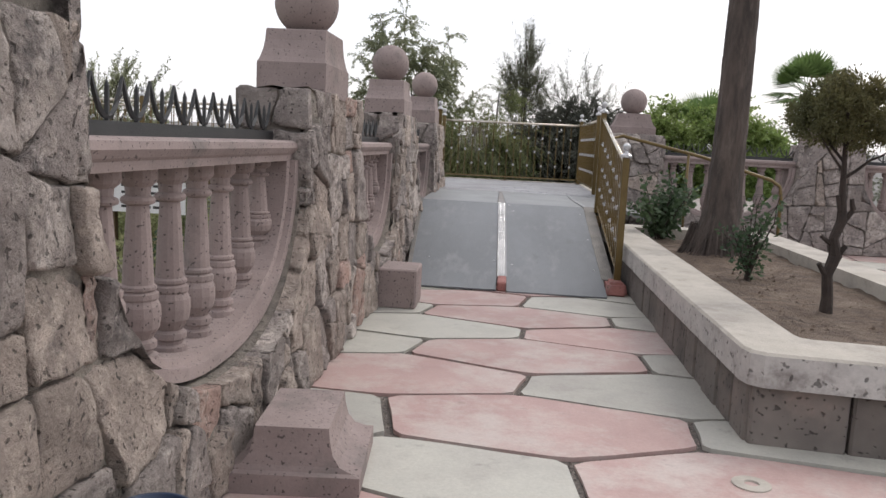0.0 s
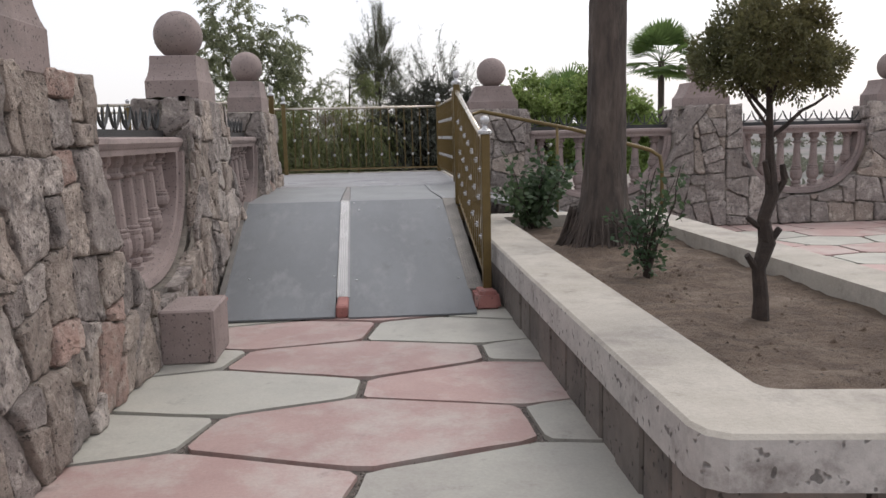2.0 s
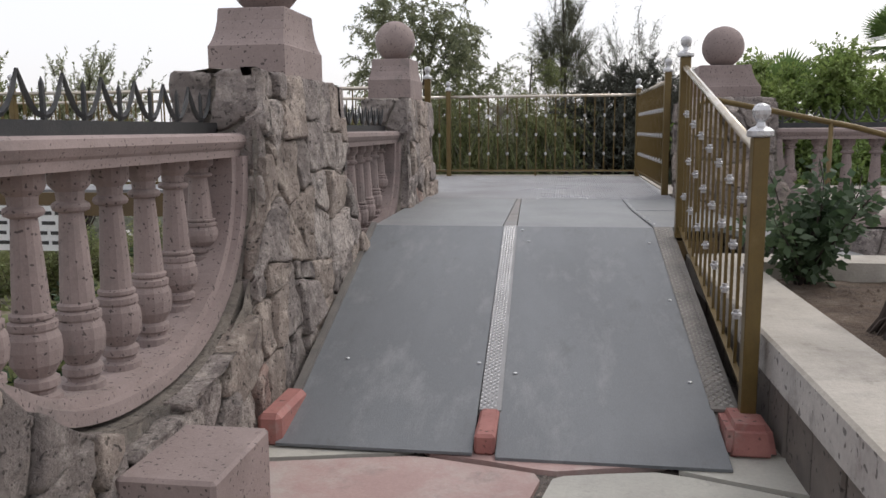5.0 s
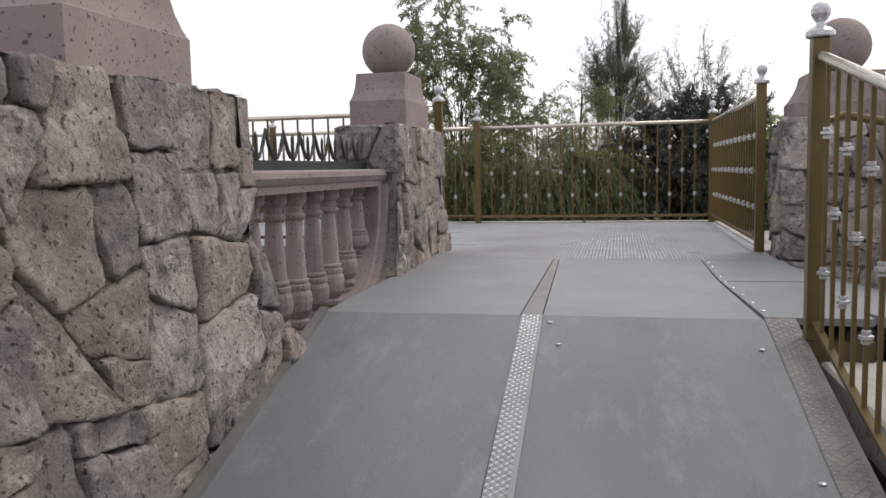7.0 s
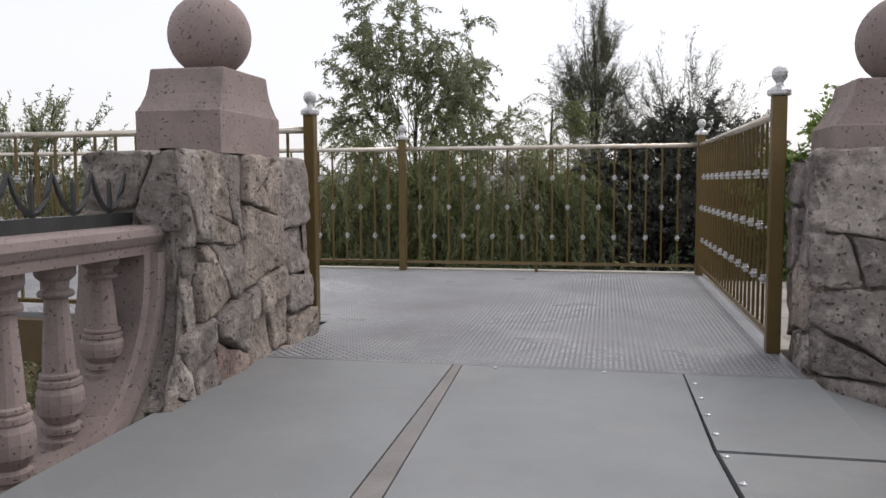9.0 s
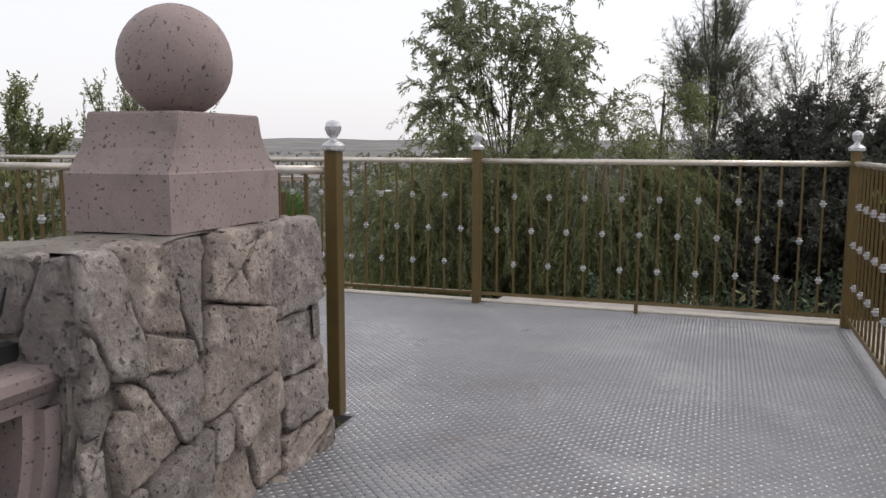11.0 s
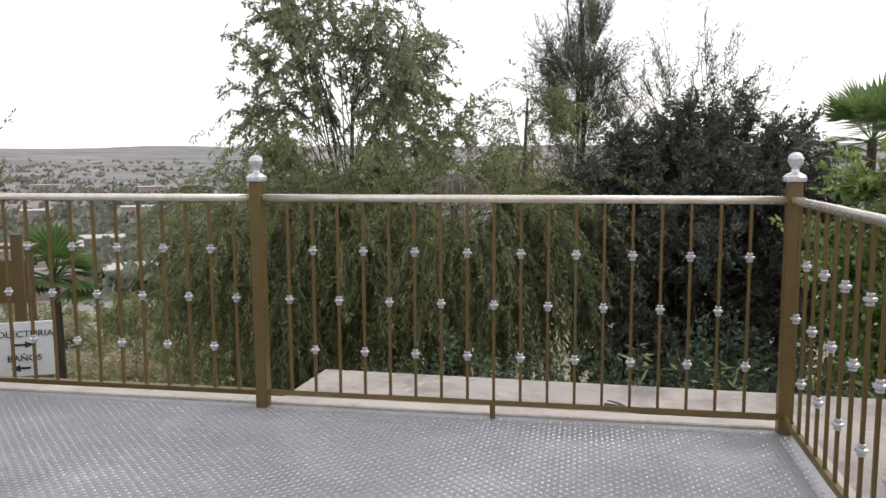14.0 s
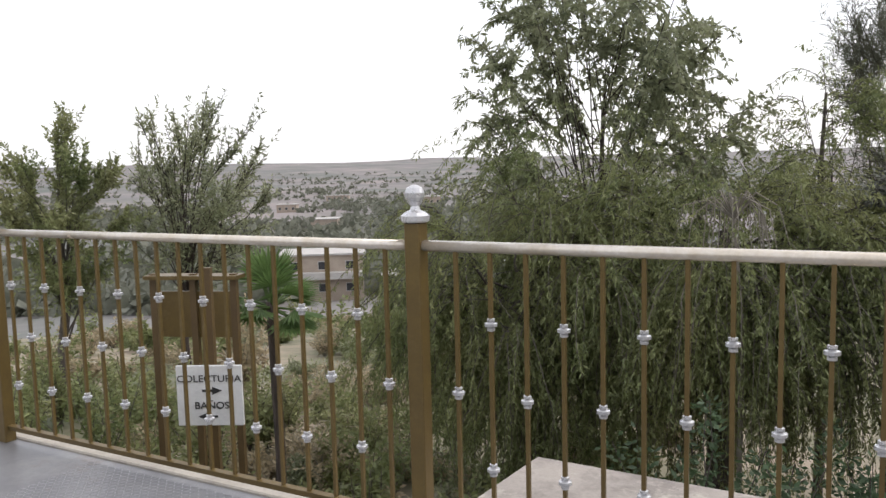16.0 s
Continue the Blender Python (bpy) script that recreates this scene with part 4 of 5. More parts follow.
def rim(poly_out, poly_in):
    bm = bmesh.new()
    n = len(poly_out)
    a = [bm.verts.new((x, y, rim_z0)) for x, y in poly_out]
    b = [bm.verts.new((x, y, rim_z1 - 0.012)) for x, y in poly_out]
    cx, cy = 2.3, 7.5
    c = [bm.verts.new((x + 0.012 * (1 if x < cx else -1), y + 0.012 * (1 if y < cy else -1), rim_z1)) for x, y in poly_out]
    d = [bm.verts.new((x, y, rim_z1)) for x, y in poly_in]
    e = [bm.verts.new((x, y, rim_z0 - 0.05)) for x, y in poly_in]
    edge_faces = []
    for i in range(n):
        j = (i + 1) % n
        edge_faces.append(bm.faces.new((a[i], a[j], b[j], b[i])))
        bm.faces.new((b[i], b[j], c[j], c[i]))
        bm.faces.new((c[i], c[j], d[j], d[i]))
        bm.faces.new((d[i], d[j], e[j], e[i]))
        bm.faces.new((e[i], e[j], a[j], a[i]))
    for f in edge_faces:
        f.material_index = 1
    ob = part("rim", bm, M_CONC, planter, "pale worn concrete rim")
    ob.data.materials.append(M_CONC_EDGE)
    return ob


out_poly = [(1.30, 10.34), (1.295, 7.0), (1.305, 4.56), (1.325, 4.49), (1.375, 4.45), (3.19, 4.22), (3.19, 10.34)]
in_poly = [(1.635, 10.0), (1.635, 7.0), (1.63, 4.86), (1.645, 4.81), (1.69, 4.785), (2.845, 4.635), (2.845, 10.0)]
rim(out_poly, in_poly)
bm = bmesh.new()
prism(bm, [(1.4, 10.28), (1.4, 4.58), (3.13, 4.35), (3.13, 10.28)], -0.03, 0.22)
part("core", bm, M_KERB, planter)
bm = bmesh.new()
nx, ny = 26, 80
gv = [[None] * (ny + 1) for _ in range(nx + 1)]
for i in range(nx + 1):
    for j in range(ny + 1):
        x, y = 1.6 + 1.28 * i / nx, 4.58 + 5.46 * j / ny
        gv[i][j] = bm.verts.new((x, y, 0.33 + 0.035 * noise.noise((x * 2, y * 2, 0)) + 0.018 * noise.noise((x * 9, y * 9, 4)) + 0.05 * math.exp(-((x - 2.18) ** 2 + (y - 8.47) ** 2) / 0.2)))
for i in range(nx):
    for j in range(ny):
        bm.faces.new((gv[i][j], gv[i + 1][j], gv[i + 1][j + 1], gv[i][j + 1]))
part("soil", bm, M_SOIL, planter, "dry brown garden soil", smooth=True)
rk = random.Random(3)
y = 4.53
while y < 10.2:
    w = rk.uniform(0.2, 0.36)
    part("block", box(bmesh.new(), 1.338 + rk.uniform(-0.006, 0.006), 1.42, y + 0.006, y + w - 0.006, -0.01, 0.272, 0.01), M_KERB, planter)
    y += w
x = 1.345
while x < 3.0:
    w = rk.uniform(0.24, 0.42)
    bm = box(bmesh.new(), x + 0.006, x + w - 0.006, 4.5 + rk.uniform(-0.006, 0.006), 4.62, -0.01, 0.272, 0.01)
    for v in bm.verts:
        v.co.y -= 0.128 * (v.co.x - 1.34)
    part("block", bm, M_KERB, planter)
    x += w
vs, fs = [], []
for k in range(380):
    x, y = rk.uniform(1.66, 2.78), rk.uniform(4.85, 9.95)
    z = 0.33 + 0.035 * noise.noise((x * 2, y * 2, 0)) + 0.018 * noise.noise((x * 9, y * 9, 4))
    s = rk.choice((0.006, 0.008, 0.012, 0.02)) * rk.uniform(0.6, 1.2)
    b = len(vs)
    for q in range(5):
        vs.append((x + s * math.cos(q * 1.257), y + s * rk.uniform(0.6, 1) * math.sin(q * 1.257), z - 0.006))
    vs.append((x, y, z + s * 0.7))
    fs += [(b + q, b + (q + 1) % 5, b + 5) for q in range(5)]
tagged(pymesh("soil_clods", vs, fs, M_SOIL), "small clods and pebbles on the dry soil", "clods", kind="stuff")

# ---- loose stone blocks beside the wall ----
bm = box(bmesh.new(), -0.72, -0.43, 6.88, 7.3, 0.0, 0.295, 0.01)
for v in bm.verts:
    v.co += Vector((rk.uniform(-0.005, 0.005), rk.uniform(-0.005, 0.005), 0.004 if v.co.z > 0.1 else 0))
tagged(part("stone_block", bm, M_CANTERA), "plain square pink stone block against the wall", "stone block")
bm = bmesh.new()
levels = [(0.25, 0.27, 0.0), (0.25, 0.27, 0.075), (0.222, 0.25, 0.082), (0.175, 0.24, 0.1), (0.148, 0.23, 0.14), (0.136, 0.222, 0.19), (0.132, 0.22, 0.235)]
prev = None
for lx, ly, z in levels:
    ring = [bm.verts.new((-0.505 + sx * lx - 0.08 * sy * ly, 3.88 + sy * ly + 0.08 * sx * lx, z)) for sx, sy in ((-1, -1), (1, -1), (1, 1), (-1, 1))]
    if prev:
        for i in range(4):
            bm.faces.new((prev[i], prev[(i + 1) % 4], ring[(i + 1) % 4], ring[i]))
    else:
        bm.faces.new(ring[::-1])
    prev = ring
bm.faces.new(prev)
tagged(part("loose_finial_base", bm, M_CANTERA), "spare flared pink stone base lying by the wall", "stone block")


# ---- plants ----
def leaf_mesh(name, pts, dirs, length, width, material, parent, seed, label=""):
    g = np.random.default_rng(seed)
    n = len(pts)
    pts, dirs = np.asarray(pts, float), np.asarray(dirs, float)
    dirs = dirs / (np.linalg.norm(dirs, axis=1, keepdims=True) + 1e-9)
    side = np.cross(dirs, g.normal(size=(n, 3)))
    side /= np.linalg.norm(side, axis=1, keepdims=True) + 1e-9
    ln = (length * g.uniform(0.6, 1.25, n))[:, None]
    wd = (width * g.uniform(0.7, 1.2, n))[:, None]
    v = np.empty((n, 4, 3))
    v[:, 0] = pts
    v[:, 1] = pts + dirs * ln * 0.45 + side * wd / 2
    v[:, 2] = pts + dirs * ln
    v[:, 3] = pts + dirs * ln * 0.45 - side * wd / 2
    me = bpy.data.meshes.new(name)
    me.vertices.add(n * 4)
    me.vertices.foreach_set("co", v.reshape(-1))
    me.loops.add(n * 4)
    me.loops.foreach_set("vertex_index", np.arange(n * 4))
    me.polygons.add(n)
    me.polygons.foreach_set("loop_start", np.arange(n) * 4)
    me.update()
    me.validate()
    me.materials.append(material)
    ob = new(name, me)
    ob.parent = parent
    if label:
        ob["label"] = label
    return ob


def tree(name, label, category, base, trunk_top, crown, radii, limbs, twigs, per_twig, leaf, leaf_mat, bark, seed, twig_len=0.7, droop=0.3, spread=0.35, trunk_r=0.12, group="", shell=0.35, lean=(0, 0), up=0.15, twig_r=0.005, wind=(0, 0)):
    g = random.Random(seed)
    th = thing(name, label, category, group, at=base)
    b = Vector(base)
    c = Vector(crown)
    bm = bmesh.new()
    top = Vector(trunk_top)
    pts = [b + Vector((0, 0, -0.3)), b.lerp(top, 0.35) + Vector((g.uniform(-0.08, 0.08), g.uniform(-0.08, 0.08), 0)), b.lerp(top, 0.7) + Vector((g.uniform(-0.1, 0.1), g.uniform(-0.1, 0.1), 0)), top]
    tube(bm, [p - b for p in pts], [trunk_r * 1.15, trunk_r * 0.9, trunk_r * 0.65, trunk_r * 0.3], 9)
    nodes = []
    for k in range(limbs):
        while True:
            q = Vector((g.uniform(-1, 1), g.uniform(-1, 1), g.uniform(-1, 1)))
            if shell < q.length < 1:
                break
        end = c + Vector((q.x * radii[0], q.y * radii[1], q.z * radii[2]))
        f = g.uniform(0.35, 1.0)
        st = b.lerp(top, f)
        if end.z < st.z - 0.2:
            st = b.lerp(top, max(0.25, f - 0.3))
        mid = st.lerp(end, 0.5) + Vector((g.uniform(-0.15, 0.15), g.uniform(-0.15, 0.15), 0.12 * (end - st).length))
        r0 = trunk_r * 0.24 * (1.15 - 0.6 * f)
        seg = [st, st.lerp(mid, 0.55), mid, mid.lerp(end, 0.55), end]
        tube(bm, [p - b for p in seg], [r0, r0 * 0.75, r0 * 0.55, r0 * 0.35, 0.006], 6)
        nodes.append(seg)
    P, D = [], []
    for k in range(twigs):
        seg = nodes[g.randrange(len(nodes))]
        f = 1.2 + 2.79 * g.random() ** 0.6
        i = int(f)
        st = seg[i].lerp(seg[i + 1], f - i)
        out = (st - c)
        out = Vector((out.x / radii[0], out.y / radii[1], out.z / radii[2]))
        d = (out.normalized() * 0.6 + Vector((g.gauss(0, spread), g.gauss(0, spread), g.gauss(0, spread) + up)) + Vector((wind[0], wind[1], 0))).normalized()
        ln = twig_len * g.uniform(0.5, 1.2)
        p, tp = st.copy(), [st - b]
        n = 6
        for s in range(n):
            d = (d + Vector((g.gauss(0, 0.12), g.gauss(0, 0.12), g.gauss(0, 0.12) - droop * 0.55))).normalized()
            q = p + d * ln / n
            for m in range(max(1, per_twig // n)):
                w = g.random()
                pos = p.lerp(q, w)
                P.append(pos - b + Vector((g.gauss(0, 0.012), g.gauss(0, 0.012), g.gauss(0, 0.012))))
                D.append(d * 0.55 + Vector((g.gauss(0, 0.55), g.gauss(0, 0.55), g.gauss(0, 0.55) - droop * 0.7)))
            p = q
            tp.append(p - b)
        if twig_r and k % 2 == 0:
            tube(bm, tp, [twig_r, twig_r, twig_r * 0.9, twig_r * 0.8, twig_r * 0.6, twig_r * 0.5, twig_r * 0.3], 3)
    part("trunk", bm, bark, th)
    leaf_mesh("crown", P, D, leaf[0], leaf[1], leaf_mat, th, seed)
    return th


def g0(x, y):
    return terrain(x, y)


# pepper tree and eucalyptus behind the deck
tree("eucalyptus_tree", "tall airy eucalyptus with narrow grey-green leaves", "tree", (-2.7, 22.4, g0(-2.7, 22.4)), (-2.5, 22.4, 2.6), (-2.6, 22.3, 2.15), (1.95, 1.3, 2.75), 80, 1050, 44, (0.1, 0.03), L_EUCA, M_DARKBARK, 21, 0.5, 0.5, 0.5, 0.06, up=0.5, shell=0.4, twig_r=0.005, wind=(0.12, 0))
tree("pepper_tree", "drooping pepper tree with hanging green sprays", "tree", (-2.7, 20.6, g0(-2.7, 20.6)), (-2.65, 20.6, 1.2), (-2.6, 20.4, 0.9), (1.4, 1.1, 1.15), 44, 1600, 84, (0.062, 0.014), L_PEPPER, M_BARK, 22, 1.3, 0.75, 0.35, 0.14, up=0.2, shell=0.2)
tree("pepper_tree", "drooping pepper tree with hanging green sprays", "tree", (-1.0, 20.9, g0(-1.0, 20.9)), (-0.9, 20.9, 1.3), (-0.85, 20.8, 0.95), (1.6, 1.1, 1.15), 44, 1800, 84, (0.062, 0.014), L_PEPPER, M_BARK, 23, 1.4, 0.75, 0.35, 0.14, up=0.2, shell=0.2)
tree("pepper_tree", "slender upright pepper tree with light green sprays", "tree", (-0.2, 22.6, g0(-0.2, 22.6)), (-0.2, 22.6, 2.6), (-0.15, 22.5, 2.1), (0.55, 0.6, 0.85), 18, 190, 48, (0.07, 0.015), L_PEPPER, M_BARK, 24, 0.7, 0.6, 0.3, 0.05, up=0.35)
tree("casuarina_tree", "dark feathery casuarina with upswept needles", "tree", (0.45, 23.6, g0(0.45, 23.6)), (0.45, 23.6, 4.1), (0.45, 23.6, 3.0), (0.5, 0.5, 1.35), 34, 420, 48, (0.14, 0.008), L_PINE, M_DARKBARK, 25, 0.6, -0.18, 0.25, 0.05, up=0.7)
tree("casuarina_tree", "thin feathery casuarina tips above the dark evergreen", "tree", (2.0, 23.0, g0(2.0, 23.0)), (2.0, 23.0, 1.9), (1.9, 23.0, 2.5), (1.1, 0.4, 0.85), 22, 200, 36, (0.12, 0.009), L_PINE, M_DARKBARK, 26, 0.7, -0.2, 0.2, 0.05, up=0.8)
tree("evergreen_tree", "dense dark round evergreen tree", "tree", (1.6, 20.9, g0(1.6, 20.9)), (1.6, 20.9, 0.9), (1.85, 20.8, 0.7), (1.85, 1.05, 1.8), 170, 5000, 48, (0.055, 0.022), L_DARK, M_DARKBARK, 27, 0.32, 0.08, 0.6, 0.12, up=0.05, shell=0.5)
tree("broadleaf_tree", "bright green broadleaf tree", "tree", (4.15, 19.2, g0(4.15, 19.2)), (4.15, 19.2, 1.5), (4.25, 19.1, 0.95), (1.9, 1.3, 1.85), 64, 3200, 32, (0.08, 0.045), L_GREEN, M_BARK, 28, 0.45, 0.15, 0.5, 0.14, up=0.25, shell=0.35)
tree("broadleaf_tree", "bright green broadleaf tree", "tree", (6.6, 20.5, g0(6.6, 20.5)), (6.6, 20.5, 1.2), (6.6, 20.4, 0.55), (1.5, 1.2, 1.3), 36, 620, 30, (0.11, 0.06), L_GREEN, M_BARK, 29, 0.45, 0.15, 0.5, 0.14, up=0.25)
# sparse wind-bent trees down the slope
tree("acacia_tree", "sparse wind-bent tree with bare upright branches", "tree", (-12.7, 25.5, g0(-12.7, 25.5)), (-12.6, 25.5, 0.6), (-12.2, 25.4, 1.5), (1.8, 1.4, 2.0), 60, 460, 30, (0.12, 0.035), L_EUCA, M_DARKBARK, 31, 0.75, -0.1, 0.3, 0.1, up=0.7, shell=0.45, twig_r=0.011, wind=(0.35, 0))
tree("acacia_tree", "leafier wind-bent tree on the slope", "tree", (-14.2, 23.6, g0(-14.2, 23.6)), (-14.0, 23.6, 0.6), (-13.8, 23.5, 1.3), (1.2, 1.1, 1.7), 40, 520, 34, (0.12, 0.04), L_GRASS, M_BARK, 32, 0.6, -0.05, 0.35, 0.1, up=0.6, shell=0.4, wind=(0.3, 0))


def shrub(name, label, base, r, h, stems, per, leaf, leaf_mat, bark, seed, category="shrub", group="", stem_r=0.006, spread=0.8):
    g = random.Random(seed)
    th = thing(name, label, category, group, at=base)
    bm = bmesh.new()
    P, D = [], []
    for k in range(stems):
        a = g.uniform(0, 6.283)
        ln = h * g.uniform(0.6, 1.1)
        p = Vector((g.gauss(0, 0.02), g.gauss(0, 0.02), -0.03))
        d = Vector((math.cos(a) * spread * g.uniform(0.2, 1) * r / h, math.sin(a) * spread * g.uniform(0.2, 1) * r / h, 1)).normalized()
        pts = [p.copy()]
        for s in range(6):
            d = (d + Vector((g.gauss(0, 0.14), g.gauss(0, 0.14), g.gauss(0, 0.08)))).normalized()
            q = p + d * ln / 6
            if s > 0:
                for m in range(per // 5):
                    w = g.random()
                    o = Vector((g.gauss(0, 1), g.gauss(0, 1), g.gauss(0, 0.7))).normalized()
                    P.append(p.lerp(q, w) + o * g.uniform(0, 0.09) * min(1, h / 0.5))
                    D.append(o + Vector((0, 0, 0.1)))
            p = q
            pts.append(p.copy())
        tube(bm, pts, [stem_r * (1 - 0.12 * i) for i in range(7)], 5)
    part("stem", bm, bark, th)
    leaf_mesh("leaves", P, D, leaf[0], leaf[1], leaf_mat, th, seed)
    return th


def soil_z(x, y):
    return 0.33 + 0.035 * noise.noise((x * 2, y * 2, 0)) + 0.018 * noise.noise((x * 9, y * 9, 4))


# planter: palm trunk, clipped tree, rose bushes
palm = thing("palm_tree", "tall palm trunk with flaring fibrous foot", "tree", at=(2.18, 8.5, 0.33))
bm = bmesh.new()
g = random.Random(8)
rings = []
n = 26
for k in range(46):
    z = -0.12 + k * 0.1
    r = 0.128 + 0.025 * max(0, 1 - z / 2.5) + 0.175 * math.exp(-max(0, z) / 0.2)
    ring = []
    for i in range(n):
        a = 6.2832 * i / n
        rr = r * (1 + 0.05 * noise.noise((math.cos(a) * 3, math.sin(a) * 3, z * 1.4)) + 0.035 * g.uniform(-1, 1))
        ring.append(bm.verts.new((rr * math.cos(a) + 0.012 * z, rr * math.sin(a), z + g.uniform(-0.02, 0.02))))
    rings.append(ring)
for a, b in zip(rings, rings[1:]):
    for i in range(n):
        bm.faces.new((a[i], a[(i + 1) % n], b[(i + 1) % n], b[i]))
part("trunk", bm, M_PALMBARK, palm)
bm = bmesh.new()
for k in range(150):
    a = g.uniform(0, 6.283)
    r0 = g.uniform(0.27, 0.33)
    tube(bm, [(r0 * 0.78 * math.cos(a), r0 * 0.78 * math.sin(a), g.uniform(0.12, 0.32)), (r0 * math.cos(a), r0 * math.sin(a), 0.08), (r0 * 1.2 * math.cos(a), r0 * 1.2 * math.sin(a), -0.02)], [0.006, 0.007, 0.004], 4)
part("root_mat", bm, M_PALMBARK, palm)


def fan_palm(base, trunk_h, r, fronds, seed, label, trunk_r=0.14):
    g = random.Random(seed)
    th = thing("fan_palm", label, "palm", "fan palms beyond the wall", at=base)
    bm = tube(bmesh.new(), [(0, 0, -0.3), (0.03, 0, trunk_h * 0.5), (0, 0, trunk_h)], [trunk_r, trunk_r * 0.8, trunk_r * 0.85], 10)
    part("trunk", bm, M_PALMBARK, th)
    for k in range(fronds):
        a, el = g.uniform(0, 6.283), g.uniform(-0.5, 1.3)
        d = Vector((math.cos(a) * math.cos(el), math.sin(a) * math.cos(el), math.sin(el)))
        c = Vector((0, 0, trunk_h)) + d * r * 0.5
        side = d.cross(Vector((0, 0, 1))).normalized()
        vs, fs = [], []
        hub = c
        for s in range(17):
            f = -1.35 + 2.7 * s / 16
            dd = (d * math.cos(f) + side * math.sin(f)).normalized()
            tip = hub + dd * r * 0.62 + Vector((0, 0, -0.1 * r * abs(f)))
            w = (side * math.cos(f) - d * math.sin(f)) * r * 0.035
            nrm = dd.cross(w).normalized() * 0.01
            b = len(vs)
            m = hub.lerp(tip, 0.55)
            vs += [tuple(hub), tuple(m + w), tuple(tip), tuple(m - w), tuple(m + nrm)]
            fs += [(b, b + 1, b + 4), (b + 1, b + 2, b + 4), (b + 2, b + 3, b + 4), (b + 3, b, b + 4)]
        ob = pymesh("frond", vs, fs, L_PALM, th)
        st = tube(bmesh.new(), [(0, 0, trunk_h - 0.05), tuple(c)], [0.015, 0.008], 5)
        part("stalk", st, L_PALM, ob)
    return th


fan_palm((10.9, 32.0, -4.0), 7.7, 1.5, 34, 5, "fan palm with a round green crown")
fan_palm((8.0, 35.0, -4.4), 6.6, 1.7, 30, 6, "fan palm half hidden by green foliage")

clip_tree = thing("clipped_tree", "small clipped tree with dark rounded crown and knobbly trunk", "tree", at=(2.24, 6.07, soil_z(2.24, 6.07)))
clip_tree.scale = (0.8, 0.8, 0.85)
g = random.Random(12)
bm = bmesh.new()
tp = [(0, 0, -0.05), (0.0, 0, 0.12), (-0.02, 0, 0.28), (0.03, 0.01, 0.42), (0.0, 0, 0.55), (0.045, 0, 0.68), (0.03, 0, 0.82), (0.02, 0, 0.98), (0.01, 0, 1.2), (0, 0, 1.45)]
tube(bm, tp, [0.055, 0.043, 0.04, 0.05, 0.036, 0.04, 0.03, 0.022, 0.018, 0.01], 9)
for at, to, r in (((0, 0, 0.25), (-0.1, -0.02, 0.36), 0.022), ((0.02, 0, 0.42), (0.09, -0.02, 0.5), 0.022), ((0.0, 0, 0.5), (-0.09, 0.02, 0.56), 0.018), ((0.04, 0, 0.66), (0.12, 0, 0.76), 0.022), ((0.12, 0, 0.76), (0.1, 0, 0.84), 0.02), ((0.04, 0, 0.7), (-0.02, -0.03, 0.86), 0.018), ((0.02, 0, 0.98), (0.2, 0.0, 1.12), 0.012), ((0.2, 0, 1.12), (0.36, 0.02, 1.2), 0.008), ((0.01, 0, 1.1), (-0.15, 0.05, 1.3), 0.01), ((0.01, 0, 1.2), (0.1, -0.1, 1.4), 0.01), ((0, 0, 1.05), (-0.2, -0.1, 1.25), 0.009)):
    m = Vector(at).lerp(Vector(to), 0.5) + Vector((0, 0, -0.008))
    tube(bm, [at, m, to], [r * 1.15, r, r * 0.8], 7)
part("trunk", bm, M_DARKBARK, clip_tree)
P, D = [], []
for k in range(900):
    while True:
        q = Vector((g.uniform(-1, 1), g.uniform(-1, 1), g.uniform(-1, 1)))
        if 0.45 < q.length < 1:
            break
    c = Vector((q.x * 0.42, q.y * 0.4, 1.46 + q.z * 0.24 - 0.1 * q.x * q.x)) * (1 + 0.0 * q.x)
    c.z += 0.07 * noise.noise((q.x * 3, q.y * 3, 2.2))
    if noise.noise((q.x * 2.1, q.y * 2.1, q.z * 2.1 + 5)) < -0.16:
        continue
    for m in range(44):
        o = Vector((g.gauss(0, 1), g.gauss(0, 1), g.gauss(0, 1))).normalized()
        P.append(c + o * g.uniform(0, 0.06))
        D.append(o + q * 0.5)
leaf_mesh("crown", P, D, 0.026, 0.014, L_TOPIARY, clip_tree, 4)

shrub("rose_bush", "leggy green rose bush in dry soil", (2.09, 7.2, soil_z(2.09, 7.2)), 0.24, 0.72, 9, 60, (0.045, 0.03), L_ROSE, M_DARKBARK, 41, "bush", "rose bushes", 0.009)
shrub("rose_bush", "dense dark green rose bush by the railing", (1.88, 9.75, soil_z(1.88, 9.75)), 0.4, 0.72, 20, 80, (0.065, 0.045), L_ROSE, M_DARKBARK, 42, "bush", "rose bushes", 0.008, 1.1)
g = random.Random(77)
for k in range(62):
    x, y = g.uniform(-13, -1.8), g.uniform(16.7, 23)
    low = 0.6 if x > -6.5 else 1.0
    shrub("scrub_bush", "low scrubby green bush on the slope", (x, y, g0(x, y)), 0.8, low * g.uniform(0.8, 1.7), 12, 130, (0.09, 0.035), g.choice((L_GRASS, L_PEPPER, L_GRASS)), M_BARK, 100 + k, "bush", "scrub on the slope", 0.01)
for k in range(46):
    x, y = g.uniform(-10, -1.9), g.uniform(16.8, 26)
    shrub("dry_bush", "low dry brown bush on the slope", (x, y, g0(x, y)), 0.7, g.uniform(0.4, 0.9), 12, 90, (0.08, 0.03), g.choice((L_DRY, L_DRY, L_GRASS)), M_TWIG, 300 + k, "bush", "dry scrub on the slope", 0.008, 1.1)
